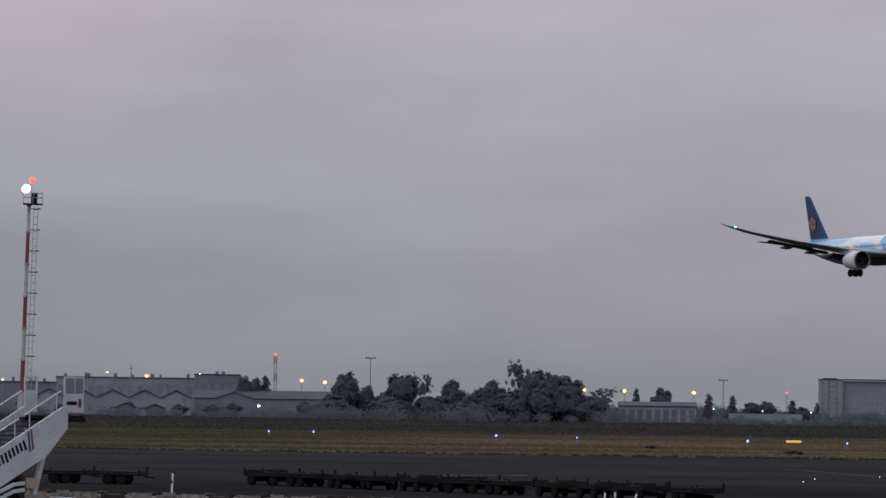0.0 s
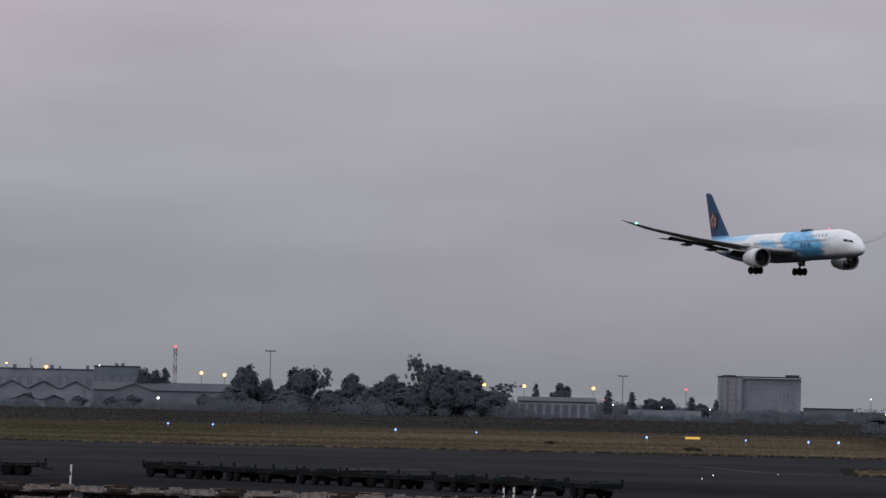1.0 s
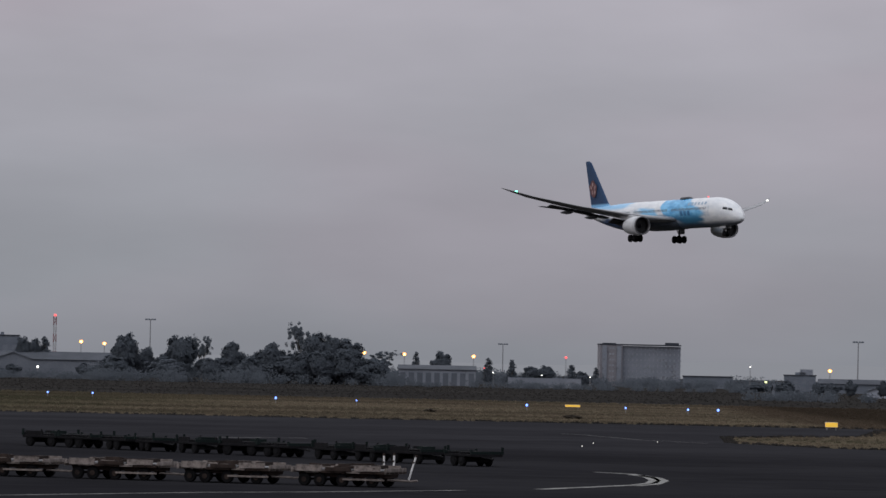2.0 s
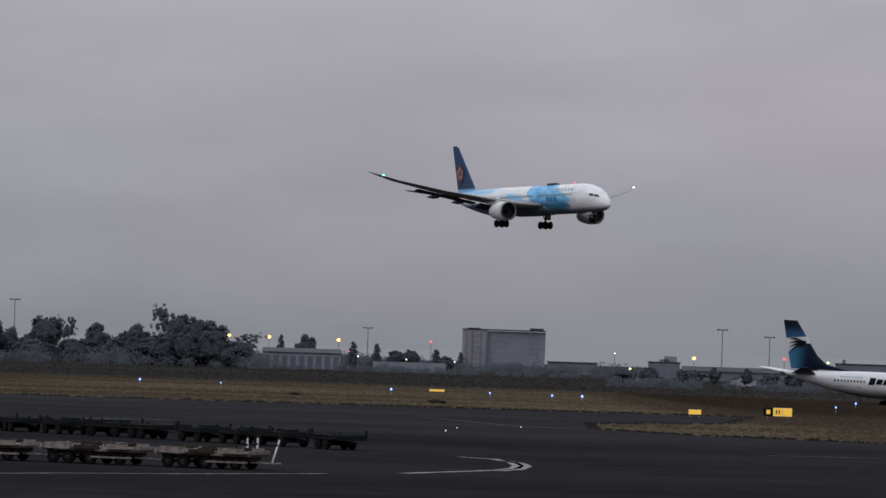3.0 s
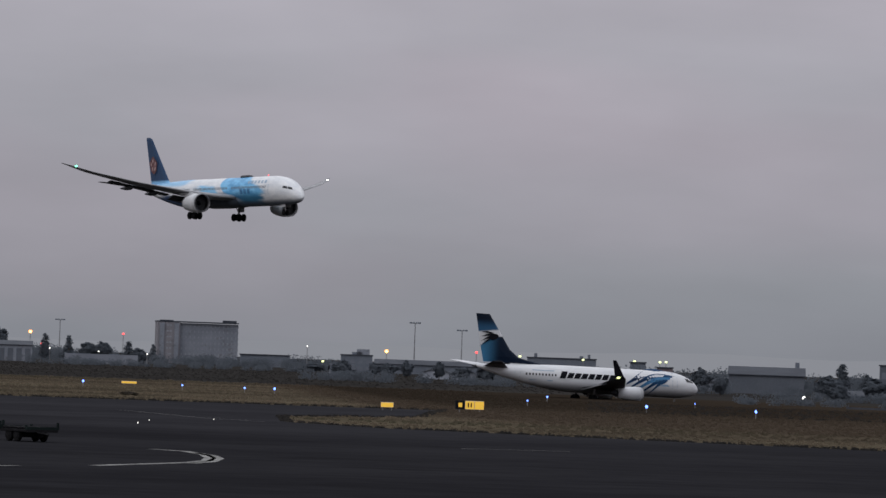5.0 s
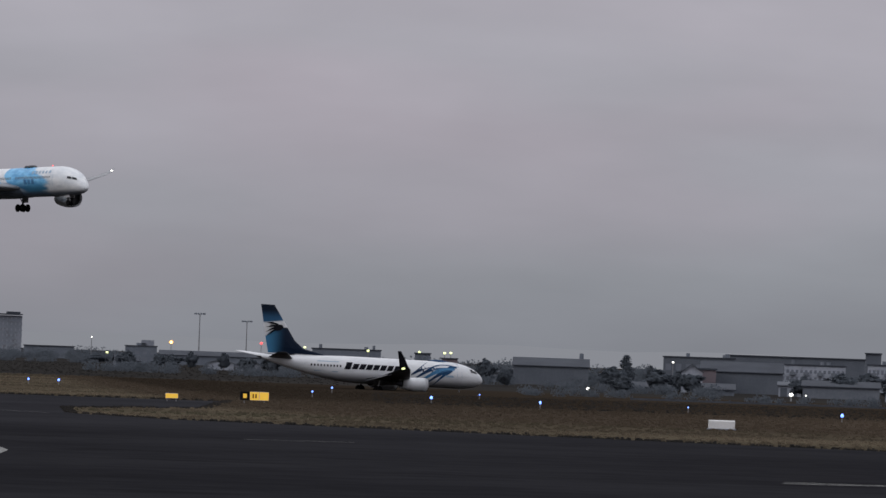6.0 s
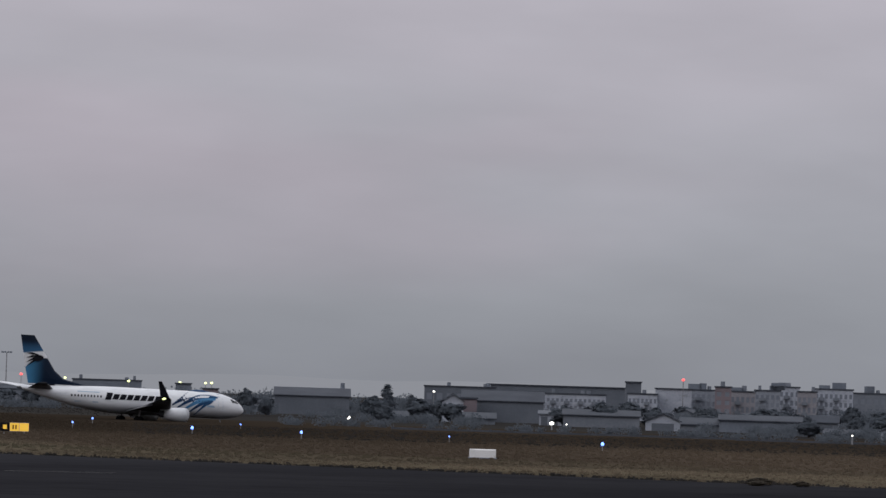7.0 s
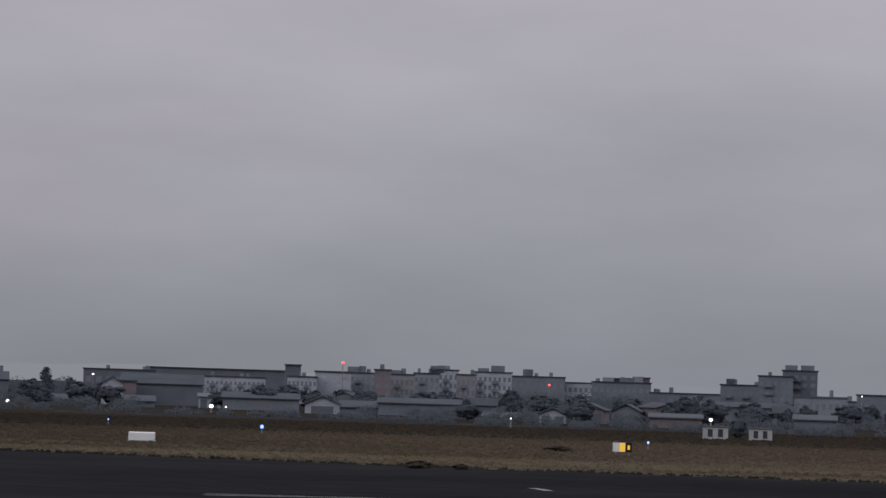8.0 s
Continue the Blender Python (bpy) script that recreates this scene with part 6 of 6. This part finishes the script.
def apron_mast():
    """Red and white light mast: pole of painted lengths, ladder with hoops, railed platform, lamps."""
    top = 28.9
    th = empty("light_mast", pose(-102.80, 550.48, 0.0, 0, 1.29, 10.6), "red and white painted light mast with ladder and railed lamp platform", "light mast")
    edges = [top, top - 3.3] + [top - 3.3 - 3.95 * i for i in range(1, 7)] + [0.0]
    n = len(edges) - 1
    for k in range(n):
        z0, z1 = edges[n - k], edges[n - k - 1]
        red = (n - k) % 2 == 0
        part("pole_length", rod(B(), (0, 0, z0), (0, 0, z1), 0.30 - 0.012 * k, 0.288 - 0.012 * k, 12), M["red_paint" if red else "mast_white"], th)
        part("flange", rod(B(), (0, 0, z1 - 0.09), (0, 0, z1 + 0.09), 0.40 - 0.012 * k, n=12), M["steel"], th)
    bm = B()
    for x in (0.62, 1.12):
        rod(bm, (x, 0, 0.3), (x, 0, top - 0.1), 0.045, n=5)
    part("ladder_rails", bm, M["mast_white"], th)
    k = 0
    while 0.5 + k * 0.9 < top:
        z = 0.5 + k * 0.9
        part("rung", rod(B(), (0.62, 0, z), (1.12, 0, z), 0.04, n=5), M["steel"], th)
        k += 1
    k = 0
    while 2.5 + k * 2.6 < top:
        z = 2.5 + k * 2.6
        bm = B()
        rod(bm, (0.25, 0, z), (1.45, 0, z), 0.06, n=5)
        for i in range(8):
            a0, a1 = math.pi * i / 8 - math.pi / 2, math.pi * (i + 1) / 8 - math.pi / 2
            rod(bm, (1.1 + 0.35 * math.cos(a0), 0.4 * math.sin(a0), z + 0.05), (1.1 + 0.35 * math.cos(a1), 0.4 * math.sin(a1), z + 0.05), 0.03, n=4)
        part("bracket", bm, M["dark_steel"], th)
        k += 1
    pl = part("platform", box(B(), -0.75, 1.65, -0.9, 0.9, top + 0.1, top + 0.24), M["dark_steel"], th)
    for z in (0.75, 1.3):
        bm = B()
        c = [(-0.7, -0.85), (1.6, -0.85), (1.6, 0.85), (-0.7, 0.85)]
        for p, q in zip(c, c[1:] + c[:1]):
            rod(bm, (*p, top + 0.24 + z), (*q, top + 0.24 + z), 0.035, n=5)
        part("rail", bm, M["steel"], pl)
    for x in (-0.7, 0.45, 1.6):
        for y in (-0.85, 0.85):
            part("rail_post", rod(B(), (x, y, top + 0.244), (x, y, top + 1.6), 0.04, n=5), M["steel"], pl)
    part("control_box", box(B(), 0.2, 1.0, -0.4, 0.4, top + 0.244, top + 1.5), M["dark_green"], pl)
    bm = B()
    bmesh.ops.create_icosphere(bm, subdivisions=2, radius=0.55, matrix=T(-0.45, -0.9, top + 2.0))
    part("flood_lamp", bm, M["landing"], th, "glowing white flood lamp", smooth=True)
    bm = B()
    bmesh.ops.create_icosphere(bm, subdivisions=2, radius=0.42, matrix=T(0.25, -0.2, top + 3.1))
    part("obstruction_lamp", bm, M["lamp_red"], th, "red obstruction lamp", smooth=True)
    part("lamp_pole", rod(B(), (0.25, -0.2, top + 0.244), (0.25, -0.2, top + 2.7), 0.05, n=6), M["steel"], th)
    return th


apron_mast()


def taxi_sign(bearing, dist, wd, hgt, fields, turn=0.0):
    """Lit taxiway sign: yellow boxes, a black one with a yellow figure bar, feet."""
    th = empty("taxiway_sign", facing(bearing, dist, turn, 0.015), "lit yellow taxiway sign on short legs in the grass", "sign", "taxiway signs")
    n = len(fields)
    for k, f in enumerate(fields):
        x0, x1 = -wd / 2 + wd * k / n + 0.01, -wd / 2 + wd * (k + 1) / n - 0.01
        bx_ = part("sign_box", box(B(), x0, x1, 0, 0.3, 0.3, 0.3 + hgt), M["black"] if f == "k" else M["white_paint"], th)
        if f == "w":
            continue
        xm, q = (x0 + x1) / 2, (x1 - x0)
        if f == "k":
            part("figure_bar", box(B(), xm - q * 0.2, xm + q * 0.2, -0.02, -0.004, 0.3 + hgt * 0.25, 0.3 + hgt * 0.75), M["yellow_sign"], bx_)
        else:
            part("lit_face", box(B(), x0 + 0.02, x1 - 0.02, -0.015, -0.004, 0.33, 0.27 + hgt), M["yellow_sign"], bx_)
            for e in (-0.22, 0.08):
                if f == "b":
                    part("figure_bar", box(B(), xm + e * q, xm + (e + 0.14) * q, -0.03, -0.018, 0.3 + hgt * 0.25, 0.3 + hgt * 0.75), M["black"], bx_)
    for x in (-wd * 0.35, wd * 0.35):
        part("leg", rod(B(), (x, 0.15, 0), (x, 0.15, 0.3), 0.05, n=6), M["steel"], th)
    return th


def edge_light(bearing, dist, r, bright):
    th = empty("taxiway_light", facing(bearing, dist, 0, lie(*polar(bearing, dist))), "small blue taxiway edge light in the grass", "taxiway light", "taxiway edge lights")
    z = 0.62 if bright else 0.08
    r *= 0.78 if bright else 0.42
    part("stem", rod(B(), (0, 0, 0), (0, 0, z), 0.04, n=6), M["steel"], th)
    bm = B()
    lathe(bm, [(z, 0.02), (z, r * 0.8), (z + r, r), (z + r * 1.8, r * 0.6), (z + r * 2.1, 0.01)], pose(0, 0, 0, 0, -90, 0), 8)
    part("dome", bm, M["lamp_blue"] if bright else M["lamp_white"], th, smooth=True)


def painted(name, pts, wd, label):
    """A worn painted line through plan points, broken into worn lengths."""
    bm = B()
    rows = []
    for i, (x, y) in enumerate(pts):
        a, b = Vector(pts[max(0, i - 1)]), Vector(pts[min(len(pts) - 1, i + 1)])
        t = (b - a).normalized()
        rows.append([bm.verts.new((x - e * t.y * wd / 2, y + e * t.x * wd / 2, 0.036)) for e in (-1, 1)])
    for a, b in zip(rows, rows[1:]):
        bm.faces.new((a[0], b[0], b[1], a[1]))
    tagged(part(name, bm, M["line"]), label, "road marking", kind="structure")


def marker_block(bearing, dist, wd, hgt):
    """A pale concrete marker block with a rounded top edge."""
    th = empty("marker_block", facing(bearing, dist, 6.0, 0.0), "pale concrete marker block standing in the dry grass", "marker block")
    part("body", loft(B(), [[(x, y, z) for y, z in ((0, 0), (0.6, 0), (0.6, hgt * 0.9), (0.5, hgt), (0.1, hgt), (0, hgt * 0.9))] for x in (-wd / 2, wd / 2)]), M["white_paint"], th)
    part("base", box(B(), -wd / 2 - 0.1, wd / 2 + 0.1, -0.08, 0.68, 0.0, 0.1), M["concrete"], th)


def hut(bearing, dist, wd, hgt):
    """A small white cabin with two window openings and a flat roof."""
    th = empty("hut", facing(bearing, dist), "small white cabin with dark windows at the field edge", "hut", "white cabins")
    bm = B()
    box(bm, -wd / 2, wd / 2, 0.1, 2.5, 0, hgt)
    w_ = wd / 5
    for k in (0, 2, 4):
        box(bm, -wd / 2 + k * w_, -wd / 2 + (k + 1) * w_, 0, 0.1, hgt * 0.2, hgt * 0.85)
    box(bm, -wd / 2, wd / 2, 0, 0.1, 0, hgt * 0.2)
    box(bm, -wd / 2, wd / 2, 0, 0.1, hgt * 0.85, hgt)
    part("wall", bm, M["mast_white"], th)
    for k in (1, 3):
        part("window", box(B(), -wd / 2 + k * w_ + 0.01, -wd / 2 + (k + 1) * w_ - 0.01, 0.05, 0.097, hgt * 0.2, hgt * 0.85), M["roof_dark"], th)
    part("roof", box(B(), -wd / 2 - 0.12, wd / 2 + 0.12, -0.12, 2.62, hgt + 0.003, hgt + 0.14), M["roof_pale"], th)


taxi_sign(-0.806, 635, 2.15, 0.34, 'y', 0)
taxi_sign(2.464, 452, 1.28, 0.50, 'y', 0)
taxi_sign(3.510, 459, 2.93, 0.86, 'kby', 8)
taxi_sign(15.505, 395, 1.68, 0.79, 'wyk', 0)
marker_block(9.432, 387, 2.23, 0.82)
edge_light(-7.442, 662, 0.16, 1)
edge_light(-6.877, 663, 0.16, 1)
edge_light(-4.565, 634, 0.19, 1)
edge_light(-3.542, 623, 0.12, 1)
edge_light(-1.386, 596, 0.19, 1)
edge_light(-0.134, 588, 0.14, 1)
edge_light(0.654, 578, 0.16, 1)
edge_light(1.034, 577, 0.19, 1)
edge_light(5.746, 508, 0.21, 1)
edge_light(7.128, 494, 0.16, 1)
edge_light(7.126, 503, 0.16, 1)
edge_light(10.940, 468, 0.22, 1)
edge_light(8.999, 508, 0.10, 1)
edge_light(15.830, 439, 0.14, 1)
edge_light(4.486, 605, 0.16, 1)
edge_light(4.238, 539, 0.13, 1)
edge_light(6.356, 583, 0.10, 1)
edge_light(-0.679, 320, 0.06, 0)
edge_light(-0.537, 334, 0.06, 0)
edge_light(0.278, 347, 0.06, 0)
edge_light(1.623, 356, 0.05, 0)
painted('edge_line', [(-31.0, 169.2), (-23.9, 179.2), (-18.0, 187.6), (-13.6, 191.9), (-7.5, 199.7)], 0.35, 'long worn white line along the dollies')
painted('curved_line', [(-4.3, 204.1), (-1.8, 210.6), (0.0, 215.4), (0.8, 219.9), (1.0, 225.9), (0.7, 232.7), (-0.3, 238.8), (-2.1, 241.3)], 0.60, 'worn white line curving round on the apron')
painted('curved_line', [(0.0, 213.8), (1.0, 218.5), (1.4, 225.3), (1.1, 230.8), (0.3, 235.9)], 0.60, 'second worn white line round the bend')
painted('far_line', [(-30.4, 327.6), (-27.4, 331.1), (-24.3, 333.3)], 0.50, 'faint white line across the apron')
painted('far_line', [(-6.4, 385.9), (-4.4, 380.6), (0.3, 360.1), (5.6, 349.3)], 0.16, 'faint pale line across the taxiway')
painted('faint_line', [(16.1, 271.1), (18.2, 271.7), (20.4, 272.3), (22.9, 273.1)], 0.26, 'worn white line on the asphalt')
painted('edge_line', [(37.7, 209.0), (41.1, 209.6), (45.8, 211.4), (52.5, 209.1)], 0.60, 'white line on the asphalt')
painted('short_line', [(62.0, 241.8), (61.9, 239.6), (61.5, 236.2)], 0.60, 'short white mark on the asphalt')
painted('edge_line', [(38.2, 211.4), (40.7, 211.3), (43.0, 211.2)], 0.50, 'white line on the asphalt')
hut(16.674, 570, 3.21, 1.52)
hut(17.244, 570, 2.92, 1.45)
